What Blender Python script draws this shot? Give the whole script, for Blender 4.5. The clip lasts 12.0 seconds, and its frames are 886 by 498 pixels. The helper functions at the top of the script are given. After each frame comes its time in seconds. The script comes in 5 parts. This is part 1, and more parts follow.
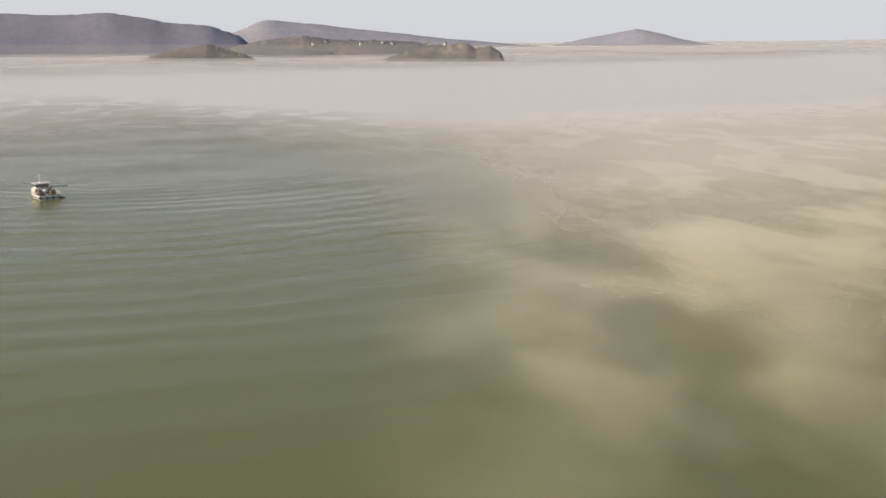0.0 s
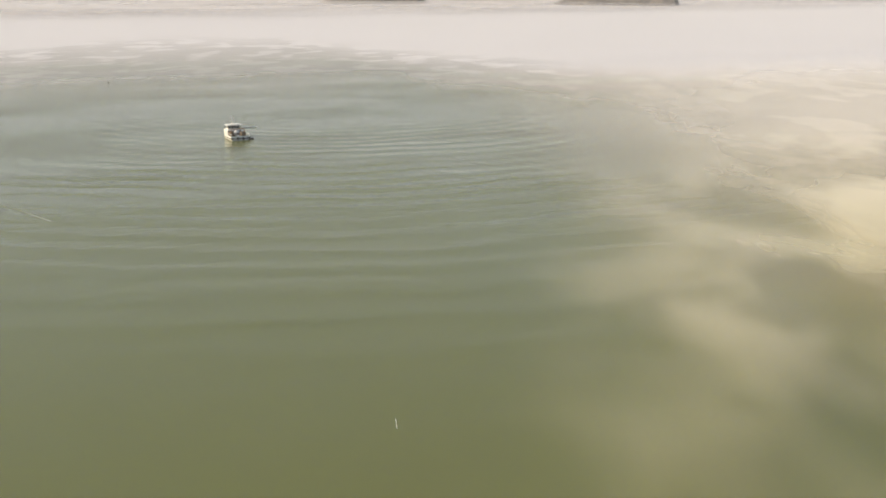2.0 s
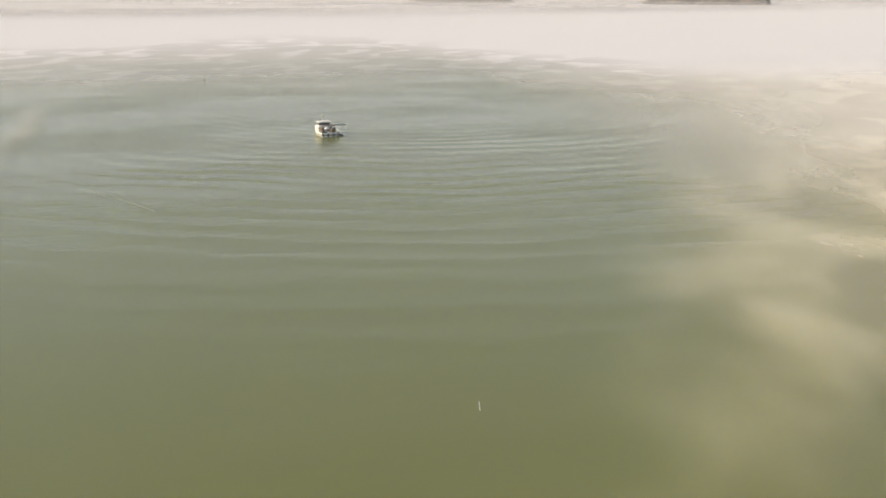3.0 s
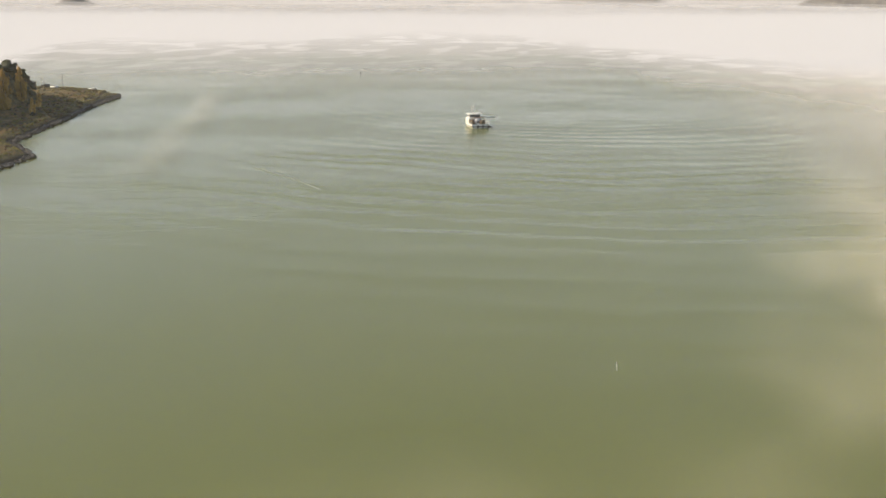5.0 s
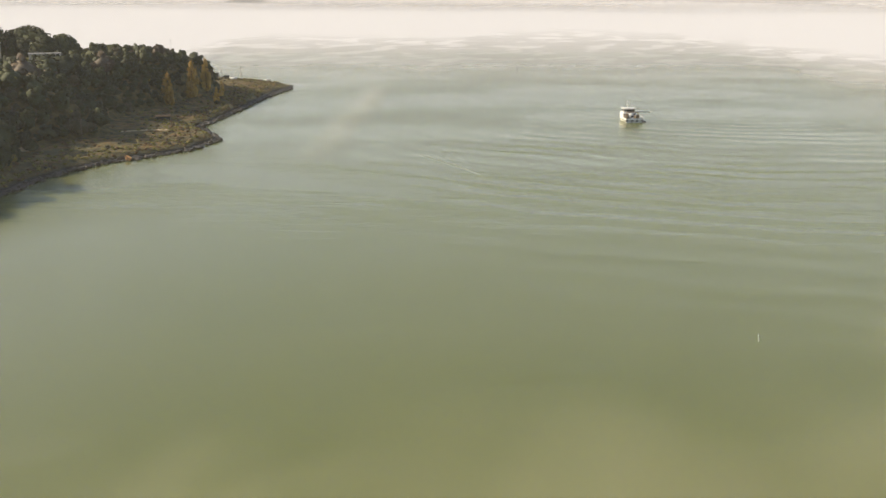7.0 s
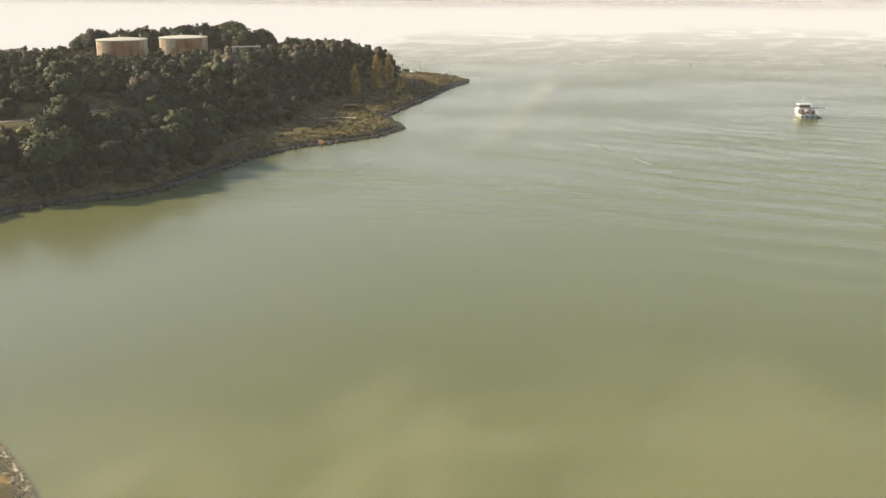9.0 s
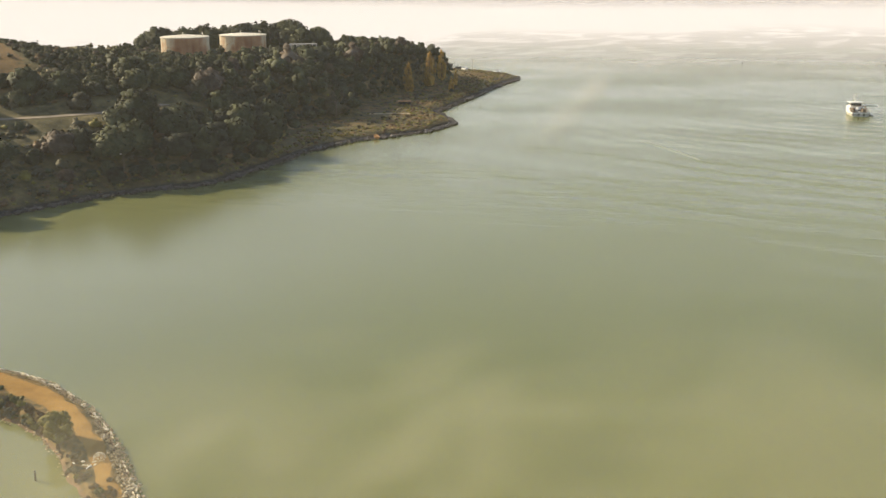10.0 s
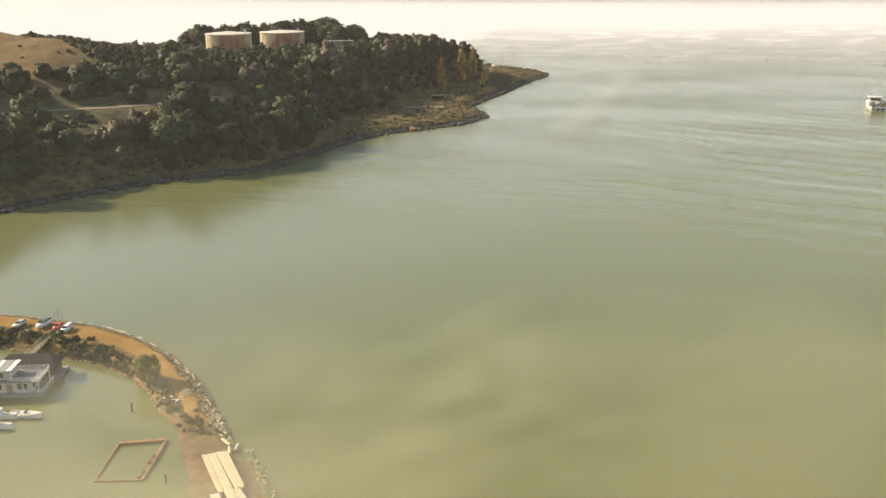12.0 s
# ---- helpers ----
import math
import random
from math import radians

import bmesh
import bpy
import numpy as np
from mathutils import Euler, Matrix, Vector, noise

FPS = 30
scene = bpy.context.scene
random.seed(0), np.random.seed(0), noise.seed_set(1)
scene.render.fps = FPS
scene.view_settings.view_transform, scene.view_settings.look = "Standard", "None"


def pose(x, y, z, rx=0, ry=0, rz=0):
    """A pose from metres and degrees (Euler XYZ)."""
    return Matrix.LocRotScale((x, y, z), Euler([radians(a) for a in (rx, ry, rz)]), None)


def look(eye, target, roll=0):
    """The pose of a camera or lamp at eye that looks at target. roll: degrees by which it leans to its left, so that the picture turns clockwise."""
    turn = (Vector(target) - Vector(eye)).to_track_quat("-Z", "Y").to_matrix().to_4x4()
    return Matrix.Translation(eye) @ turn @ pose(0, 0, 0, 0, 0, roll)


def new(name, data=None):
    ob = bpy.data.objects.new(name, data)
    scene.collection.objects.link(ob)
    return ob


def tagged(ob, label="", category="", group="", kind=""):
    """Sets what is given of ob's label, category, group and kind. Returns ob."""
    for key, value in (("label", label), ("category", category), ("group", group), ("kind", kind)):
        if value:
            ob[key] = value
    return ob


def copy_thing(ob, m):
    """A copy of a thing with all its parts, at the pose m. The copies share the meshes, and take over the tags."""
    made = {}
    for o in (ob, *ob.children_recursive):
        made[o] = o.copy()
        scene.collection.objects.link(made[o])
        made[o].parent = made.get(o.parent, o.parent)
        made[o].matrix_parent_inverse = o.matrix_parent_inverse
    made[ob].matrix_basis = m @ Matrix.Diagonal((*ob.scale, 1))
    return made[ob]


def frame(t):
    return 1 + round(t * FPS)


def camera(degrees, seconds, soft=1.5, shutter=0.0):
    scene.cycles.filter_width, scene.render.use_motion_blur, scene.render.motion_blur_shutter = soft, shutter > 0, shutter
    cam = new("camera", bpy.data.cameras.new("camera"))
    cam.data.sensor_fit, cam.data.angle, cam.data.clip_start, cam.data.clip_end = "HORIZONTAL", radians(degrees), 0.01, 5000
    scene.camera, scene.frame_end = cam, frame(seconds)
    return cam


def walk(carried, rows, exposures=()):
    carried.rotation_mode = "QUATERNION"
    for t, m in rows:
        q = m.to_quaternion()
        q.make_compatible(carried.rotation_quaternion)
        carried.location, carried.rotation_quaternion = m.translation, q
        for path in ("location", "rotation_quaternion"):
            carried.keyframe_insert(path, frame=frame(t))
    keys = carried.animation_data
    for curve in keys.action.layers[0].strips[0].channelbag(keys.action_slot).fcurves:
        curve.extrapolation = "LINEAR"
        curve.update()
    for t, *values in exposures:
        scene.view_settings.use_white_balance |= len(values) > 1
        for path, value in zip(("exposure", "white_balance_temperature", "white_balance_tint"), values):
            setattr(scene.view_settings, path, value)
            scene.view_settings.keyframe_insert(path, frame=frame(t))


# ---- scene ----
cam = camera(47.74, 12.0, soft=1.5)
walk(cam, [
    (0, look((24.19, 166.63, 91.49), (163.56, 425.18, 30.42), -0.03)),
    (0.5, look((21.67, 161.85, 93.41), (150.10, 423.66, 22.97), -0.65)),
    (1, look((19.16, 157.08, 95.36), (136.18, 422.91, 20.26), -0.11)),
    (1.5, look((16.72, 152.04, 97.04), (122.24, 422.23, 20.44), 0.20)),
    (2, look((14.34, 146.66, 98.34), (108.02, 420.94, 20.90), 0.16)),
    (2.5, look((12.00, 140.94, 99.28), (94.63, 418.70, 21.70), 0.18)),
    (3, look((9.66, 134.89, 99.89), (80.02, 415.94, 22.03), 0.04)),
    (5, look((0.70, 107.56, 99.54), (30.80, 395.61, 21.31), 0.43)),
    (5.5, look((-1.07, 100.28, 99.51), (18.88, 389.19, 21.20), 0.44)),
    (6, look((-2.56, 92.83, 99.50), (7.60, 382.17, 20.88), 0.39)),
    (6.5, look((-3.82, 85.32, 99.57), (-3.82, 374.79, 20.77), 0.30)),
    (7, look((-4.79, 77.77, 99.63), (-18.15, 366.87, 20.61), 0.27)),
    (9, look((-5.85, 47.12, 99.52), (-67.22, 329.75, 19.81), -0.17)),
    (9.5, look((-5.41, 39.24, 99.64), (-77.03, 319.40, 19.78), -0.30)),
    (10, look((-4.60, 31.41, 99.77), (-79.75, 310.60, 19.76), -0.28)),
    (10.5, look((-3.58, 23.52, 99.86), (-79.28, 302.54, 19.78), -0.32)),
    (11, look((-2.50, 15.53, 99.87), (-79.19, 294.28, 19.75), -0.35)),
    (11.5, look((-1.30, 7.61, 99.84), (-81.18, 285.45, 19.67), -0.36)),
    (12, look((-0.00, 0.00, 100.00), (-82.64, 277.01, 19.79), -0.38)),
], exposures=[(0.0, -0.22, 6500, 11), (1.0, 0.0, 6530, 10), (2.5, 0.2, 6550, 10), (6.5, 0.4, 6650, 8), (9.0, 0.55, 6800, 8), (12.0, 0.66, 7000, 9)])

# ---------------------------------------------------------------- world and sun
SUN_AZ, SUN_EL = -82.0, 27.0
world = bpy.data.worlds.new("sky")
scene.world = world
world.use_nodes = True
_wn = world.node_tree.nodes
_sky = _wn.new("ShaderNodeTexSky")
_sky.sky_type = 'NISHITA'
_sky.sun_disc = False
_sky.sun_elevation = radians(SUN_EL)
_sky.sun_rotation = radians(SUN_AZ)
_sky.air_density, _sky.dust_density = 1.0, 1.2
_wn["Background"].inputs["Strength"].default_value = 0.12
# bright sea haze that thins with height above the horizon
_tc, _sep, _hz, _south_dim, _both, _mx = (_wn.new("ShaderNode" + k) for k in ("TexCoord", "SeparateXYZ", "MapRange", "MapRange", "Math", "Mix"))
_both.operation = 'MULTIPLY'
# it lies over the bay; unseen southern dimming is added to deepen slope shade
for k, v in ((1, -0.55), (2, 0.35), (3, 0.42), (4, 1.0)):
    _south_dim.inputs[k].default_value = v
_south_dim.interpolation_type = 'SMOOTHSTEP'
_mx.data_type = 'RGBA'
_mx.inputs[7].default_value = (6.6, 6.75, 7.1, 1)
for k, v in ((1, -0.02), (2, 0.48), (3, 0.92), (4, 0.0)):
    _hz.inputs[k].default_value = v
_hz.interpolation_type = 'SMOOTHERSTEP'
for a, b in ((_tc.outputs["Generated"], _sep.inputs[0]), (_sep.outputs[2], _hz.inputs[0]), (_sep.outputs[1], _south_dim.inputs[0]),
             (_hz.outputs[0], _both.inputs[0]), (_south_dim.outputs[0], _both.inputs[1]), (_both.outputs[0], _mx.inputs[0]),
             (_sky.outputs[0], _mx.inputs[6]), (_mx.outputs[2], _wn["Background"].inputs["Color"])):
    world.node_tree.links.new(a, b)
sun_data = bpy.data.lights.new("sun", 'SUN')
sun_data.energy, sun_data.angle, sun_data.color = 5.2, radians(0.6), (1.0, 0.84, 0.62)
sun = new("sun", sun_data)
_az, _el = radians(SUN_AZ), radians(SUN_EL)
TO_SUN = Vector((math.sin(_az) * math.cos(_el), math.cos(_az) * math.cos(_el), math.sin(_el)))
sun.matrix_world = look(TO_SUN * 2000, (0, 0, 0))


# ---------------------------------------------------------------- materials
class Nodes:
    """Short-hand for building a node material."""

    def __init__(self, name):
        self.mat = bpy.data.materials.new(name)
        self.mat.use_nodes = True
        self.tree = self.mat.node_tree
        self.bsdf = self.tree.nodes["Principled BSDF"]
        self.out = self.tree.nodes["Material Output"]

    def add(self, kind, **props):
        n = self.tree.nodes.new(kind)
        for k, v in props.items():
            setattr(n, k, v)
        return n

    def link(self, a, b):
        self.tree.links.new(a, b)

    def put(self, socket, value):
        if isinstance(value, bpy.types.NodeSocket):
            self.link(value, socket)
        else:
            socket.default_value = value

    def math(self, op, a, b=0.0, c=0.0, clamp=False):
        n = self.add("ShaderNodeMath", operation=op, use_clamp=clamp)
        for s, v in zip(n.inputs, (a, b, c)):
            self.put(s, v)
        return n.outputs[0]

    def ramp(self, value, lo, hi, to0=0.0, to1=1.0):
        n = self.add("ShaderNodeMapRange", interpolation_type='SMOOTHSTEP')
        for k, v in zip((0, 1, 2, 3, 4), (value, lo, hi, to0, to1)):
            self.put(n.inputs[k], v)
        return n.outputs[0]

    def noise(self, scale, detail=4.0, rough=0.55, vec=None, stretch=None, distortion=0.0):
        n = self.add("ShaderNodeTexNoise")
        n.inputs["Scale"].default_value = scale
        n.inputs["Detail"].default_value = detail
        n.inputs["Roughness"].default_value = rough
        n.inputs["Distortion"].default_value = distortion
        v = vec if vec is not None else self.position()
        if stretch:
            m = self.add("ShaderNodeMapping")
            m.inputs["Scale"].default_value = stretch[:3]
            if len(stretch) > 3:
                m.inputs["Rotation"].default_value = (0, 0, radians(stretch[3]))
            self.link(v, m.inputs["Vector"])
            v = m.outputs[0]
        self.link(v, n.inputs["Vector"])
        return n.outputs["Fac"]

    def position(self):
        return self.add("ShaderNodeNewGeometry").outputs["Position"]

    def local(self):
        return self.add("ShaderNodeTexCoord").outputs["Object"]

    def xyz(self, vec=None):
        n = self.add("ShaderNodeSeparateXYZ")
        self.link(vec if vec is not None else self.position(), n.inputs[0])
        return n.outputs

    def colours(self, fac, *stops):
        n = self.add("ShaderNodeValToRGB")
        el = n.color_ramp.elements
        el[0].position, el[0].color = stops[0][0], (*stops[0][1], 1)
        el[1].position, el[1].color = stops[-1][0], (*stops[-1][1], 1)
        for p, c in stops[1:-1]:
            e = el.new(p)
            e.color = (*c, 1)
        self.link(fac, n.inputs[0])
        return n.outputs[0]

    def mix(self, fac, a, b, blend='MIX'):
        n = self.add("ShaderNodeMix", data_type='RGBA', blend_type=blend)
        self.put(n.inputs[0], fac)
        for s, v in ((n.inputs[6], a), (n.inputs[7], b)):
            self.put(s, (*v, 1) if isinstance(v, tuple) else v)
        return n.outputs[2]

    def bump(self, height, strength=0.5, distance=0.1):
        n = self.add("ShaderNodeBump")
        n.inputs["Strength"].default_value = strength
        n.inputs["Distance"].default_value = distance
        self.link(height, n.inputs["Height"])
        self.link(n.outputs[0], self.bsdf.inputs["Normal"])
        return n

    def done(self, colour, rough=0.8, metal=0.0, spec=None):
        self.put(self.bsdf.inputs["Base Color"], (*colour, 1) if isinstance(colour, tuple) else colour)
        self.put(self.bsdf.inputs["Roughness"], rough)
        self.bsdf.inputs["Metallic"].default_value = metal
        if spec is not None:
            self.bsdf.inputs["Specular IOR Level"].default_value = spec
        return self.mat


def worn(name, a, b, scale=1.0, rough=0.7, metal=0.0, relief=0.02, spec=None, fine=6.0):
    """A surface of two tones: broad stains and fine grain, each object a little different."""
    n = Nodes(name)
    loc = n.local()
    broad, grain = n.noise(scale, 5, 0.6, loc), n.noise(scale * fine, 3, 0.6, loc)
    f = n.math('ADD', n.math('MULTIPLY', broad, 0.7), n.math('MULTIPLY', grain, 0.3))
    rnd = n.add("ShaderNodeObjectInfo").outputs["Random"]
    f = n.math('ADD', f, n.math('MULTIPLY_ADD', rnd, 0.24, -0.12))
    col = n.colours(f, (0.3, a), (0.7, b))
    n.bump(grain, 0.5, relief)
    return n.done(col, rough, metal, spec)


def foliage(name, dark, light, tip=None):
    n = Nodes(name)
    isl = n.add("ShaderNodeNewGeometry").outputs["Random Per Island"]
    rnd = n.add("ShaderNodeObjectInfo").outputs["Random"]
    big = n.noise(0.35, 3, 0.5, n.local())
    f = n.math('ADD', n.math('MULTIPLY', isl, 0.34), n.math('ADD', n.math('MULTIPLY', rnd, 0.48), n.math('MULTIPLY', big, 0.36)))
    col = n.colours(f, (0.15, dark), (0.75, light), (1.0, tip or light))
    n.done(col, 0.75, spec=0.25)
    n.bsdf.inputs["Subsurface Weight"].default_value = 0.0
    return n.mat


def water_material():
    n = Nodes("bay_water")
    x, y, z = n.xyz()
    pos = n.position()
    turbid = n.noise(0.006, 4, 0.6, pos, (1.0, 0.6, 1.0, 20))
    near = n.ramp(y, 150, 800)
    shallow = n.mix(turbid, (0.115, 0.132, 0.034), (0.15, 0.162, 0.048))
    deep = n.mix(turbid, (0.115, 0.132, 0.042), (0.15, 0.162, 0.056))
    # Haze's paleness is put into the water colour beside the headland.
    shallow = n.mix(n.ramp(x, -60, -190), shallow, (0.155, 0.165, 0.072))
    col = n.mix(near, shallow, deep)
    # wake rings that run out from the work boat
    dx, dy = n.math('SUBTRACT', x, 190.0), n.math('SUBTRACT', y, 985.0)
    bend = n.noise(0.012, 2, 0.5, pos)
    r = n.math('SQRT', n.math('ADD', n.math('MULTIPLY', dx, dx), n.math('MULTIPLY', dy, dy)))
    r = n.math('ADD', r, n.math('MULTIPLY', bend, 34.0))
    # the longer waves run ahead, so the rings widen outwards
    phase = n.math('MULTIPLY', n.math('SQRT', r), 10.97)
    rings = n.math('ADD', n.math('SINE', phase), n.math('MULTIPLY', n.math('SINE', n.math('MULTIPLY', phase, 2.3)), 0.12))
    patch = n.ramp(n.noise(0.007, 3, 0.5, pos, (0.6, 1.0, 1.0)), 0.32, 0.58, 0.25, 1.0)
    fade = n.math('MULTIPLY', n.math('MULTIPLY', n.ramp(r, 800, 380), n.ramp(r, 120, 230)), patch)
    rings = n.math('MULTIPLY', rings, fade)
    ripple = n.noise(0.55, 3, 0.6, pos, (0.45, 1.0, 1.0, -8))
    swell = n.noise(0.13, 3, 0.6, pos, (0.28, 1.0, 1.0, -6))
    small = n.noise(1.9, 2, 0.6, pos, (0.5, 1.0, 1.0, 10))
    calm = n.ramp(n.noise(0.009, 3, 0.6, pos, (0.5, 1.3, 1.0, 25)), 0.35, 0.7, 0.4, 0.95)
    rings = n.math('ADD', n.math('MULTIPLY', rings, n.math('MULTIPLY', n.ramp(r, 250, 600, 0.09, 0.12), n.ramp(x, -160, 30, 0.15, 1.0))), n.math('MULTIPLY', swell, n.math('MULTIPLY', calm, 0.19)))
    h = n.math('ADD', rings, n.math('MULTIPLY', n.math('MULTIPLY_ADD', small, 0.3, ripple), n.math('MULTIPLY', calm, 0.07)))
    n.bump(h, 1.0, 1.0)
    rough = n.math('ADD', n.ramp(calm, 0.25, 1.0, 0.05, 0.14), n.ramp(y, 230, 420, 0.0, 0.12))
    n.bsdf.inputs["IOR"].default_value = 1.33
    return n.done(col, rough)


def fog_material(name, layer):
    """Fog: lets light through where it is thin. Its cover follows the bank's winding edge over the bay."""
    n = Nodes(name)
    x, y, z = n.xyz()
    pos = n.position()
    # the edge of the bank: how far east it begins, by northing
    yn = n.math('DIVIDE', y, 2500.0, clamp=True)
    edge = n.colours(yn, *[(v / 2500.0, (((e + 3000.0) / 4000.0),) * 3) for v, e in (
        (100, -200), (160, -150), (200, -108), (238, -100), (252, -50), (272, 5), (292, 55), (322, 98), (370, 126), (450, 176), (540, 196),
        (690, 232), (850, 245), (1000, 235), (1300, 120), (1800, -100), (2500, -500))])
    u = n.math('SUBTRACT', x, n.math('MULTIPLY_ADD', edge, 4000.0, -3000.0))
    shift = n.add("ShaderNodeMapping")
    shift.inputs["Location"].default_value = (9.0 * layer, 15.0 * layer, 0.0)
    shift.inputs["Rotation"].default_value = (0, 0, radians(22))
    n.link(pos, shift.inputs["Vector"])
    drift = shift.outputs[0]
    broad = n.noise(0.008, 2.5, 0.5, drift, (1.0, 0.75, 1.0))
    puff = n.noise(0.024, 2.6, 0.5, drift, (1.0, 0.58, 1.0), 0.3)
    u = n.math('ADD', u, n.math('ADD', n.math('MULTIPLY_ADD', broad, 120.0, -60.0), n.math('MULTIPLY', n.math('SUBTRACT', puff, 0.5), n.ramp(y, 330, 700, 115.0, 12.0))))
    far = n.ramp(y, 600, 1150) if layer == 0 else n.ramp(y, 850, 1700)
    body = n.math('MAXIMUM', n.ramp(u, -25.0, n.ramp(y, 200, 1200, 90.0, 480.0)), n.ramp(n.math('MULTIPLY_ADD', broad, 150.0, y), 900, 2100))
    body = n.math('MAXIMUM', body, n.math('MULTIPLY', n.ramp(x, -260, -460), n.ramp(y, 900, 1080)))
    dense = n.math('MAXIMUM', n.ramp(y, 255, 470, 0.072, 0.44), n.math('MULTIPLY', far, 1.0 if layer == 0 else 0.8))
    loose = n.math('MAXIMUM', n.ramp(puff, 0.38, 0.62, n.ramp(y, 230, 480, 0.05, 0.6), 1.25), n.ramp(y, 360, 640))
    # the near wisps gather towards the spit
    dense = n.math('MULTIPLY', dense, n.math('MAXIMUM', n.ramp(y, 240, 340), n.ramp(x, 30, -70, 0.5, 1.15)))
    cover = n.math('MULTIPLY', n.math('MULTIPLY', body, dense), loose, clamp=True)
    if layer == 0:
        # a long loose wisp lying off the point
        run = n.math('ABSOLUTE', n.math('ADD', n.math('ADD', x, 103.0), n.math('MULTIPLY_ADD', broad, 60.0, -30.0)))
        strip = n.math('MULTIPLY', n.ramp(run, 17, 2), n.math('MULTIPLY', n.ramp(y, 560, 760), n.ramp(y, 1080, 980)))
        cover = n.math('MAXIMUM', cover, n.math('MULTIPLY', strip, n.ramp(puff, 0.35, 0.65, 0.06, 0.26)))
    else:
        cover = n.math('MULTIPLY', cover, n.ramp(y, 1250, 650))
    # Light's tint is put into the fog's colour: warm near, whiter and bluer far.
    lit_tone = n.mix(n.ramp(y, 250, 720), (0.88, 0.81, 0.56), (0.96, 0.92, 0.85))
    lit_tone = n.mix(n.ramp(y, 800, 1300), lit_tone, (0.93, 0.92, 0.935))
    thin = n.add("ShaderNodeBsdfTransparent")
    thick = n.add("ShaderNodeBsdfDiffuse")
    n.link(lit_tone, thick.inputs["Color"])
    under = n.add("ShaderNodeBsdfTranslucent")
    n.link(lit_tone, under.inputs["Color"])
    mass = n.add("ShaderNodeMixShader")
    mass.inputs[0].default_value = 0.28 if layer == 0 else 0.12
    n.link(thick.outputs[0], mass.inputs[1])
    n.link(under.outputs[0], mass.inputs[2])
    both = n.add("ShaderNodeMixShader")
    n.link(cover, both.inputs[0])
    n.link(thin.outputs[0], both.inputs[1])
    n.link(mass.outputs[0], both.inputs[2])
    n.link(both.outputs[0], n.out.inputs["Surface"])
    return n.mat


def mist_material(layer):
    """Thin mist lying on the far bank, which softens the foot of the hills."""
    n = Nodes("far_mist")
    x, y, z = n.xyz()
    soft = n.noise(0.0022, 4, 0.55, None, (1.0, 1.0, 6.0))
    veil = n.math('MULTIPLY', n.ramp(y, 2310, 2900), n.ramp(soft, 0.34, 0.64, 0.22, 0.40))
    a, b, m = n.add("ShaderNodeBsdfTransparent"), n.add("ShaderNodeBsdfDiffuse"), n.add("ShaderNodeMixShader")
    b.inputs["Color"].default_value = (0.80, 0.78, 0.76, 1)
    n.link(veil, m.inputs[0])
    n.link(a.outputs[0], m.inputs[1])
    n.link(b.outputs[0], m.inputs[2])
    n.link(m.outputs[0], n.out.inputs["Surface"])
    return n.mat


def ground_material():
    n = Nodes("headland_ground")
    dry = n.add("ShaderNodeAttribute", attribute_name="dry").outputs["Fac"]
    pos = n.position()
    big, mid, fine = n.noise(0.03, 4, 0.6, pos), n.noise(0.14, 4, 0.6, pos), n.noise(0.9, 3, 0.6, pos)
    scrub = n.colours(mid, (0.3, (0.06, 0.054, 0.028)), (0.5, (0.118, 0.102, 0.047)), (0.72, (0.205, 0.165, 0.073)))
    grass = n.colours(n.math('MULTIPLY_ADD', fine, 0.5, n.math('MULTIPLY', mid, 0.5)), (0.3, (0.095, 0.066, 0.03)), (0.52, (0.20, 0.125, 0.05)), (0.75, (0.31, 0.195, 0.08)))
    edge = n.math('ADD', dry, n.math('MULTIPLY_ADD', n.math('MULTIPLY_ADD', big, 0.6, n.math('MULTIPLY', mid, 0.6)), 1.5, -0.9))
    col = n.mix(n.ramp(edge, 0.35, 0.65), scrub, grass)
    x, y, z = n.xyz()
    # Darker band at the waterline: wet ground, and shore shadow put into colour.
    wet = n.ramp(n.math('ADD', z, n.math('MULTIPLY', fine, 1.6)), 1.9, 3.4)
    col = n.mix(wet, (0.035, 0.032, 0.026), col)
    n.bump(n.math('ADD', fine, mid), 0.8, 0.7)
    return n.done(col, 0.92, spec=0.2)


def spit_material():
    n = Nodes("spit_earth")
    pos = n.position()
    big, mid, fine = n.noise(0.09, 4, 0.6, pos), n.noise(0.4, 4, 0.6, pos), n.noise(2.5, 3, 0.6, pos)
    earth = n.colours(n.math('MULTIPLY_ADD', fine, 0.35, n.math('MULTIPLY', big, 0.65)), (0.32, (0.175, 0.10, 0.028)), (0.52, (0.30, 0.175, 0.05)), (0.7, (0.42, 0.265, 0.092)))
    side = n.add("ShaderNodeAttribute", attribute_name="verge").outputs["Fac"]
    verge = n.colours(mid, (0.35, (0.06, 0.05, 0.022)), (0.5, (0.13, 0.092, 0.038)), (0.68, (0.25, 0.17, 0.068)))
    f = n.ramp(n.math('ADD', side, n.math('MULTIPLY_ADD', mid, 0.8, -0.4)), 0.4, 0.62)
    col = n.mix(f, earth, verge)
    x, y, z = n.xyz()
    mud = n.colours(mid, (0.35, (0.13, 0.085, 0.05)), (0.7, (0.24, 0.16, 0.09)))
    col = n.mix(n.ramp(n.math('ADD', z, n.math('MULTIPLY', mid, 0.5)), 0.55, 1.15), mud, col)
    n.bump(n.math('ADD', fine, mid), 0.8, 0.25)
    return n.done(col, 0.95, spec=0.15)


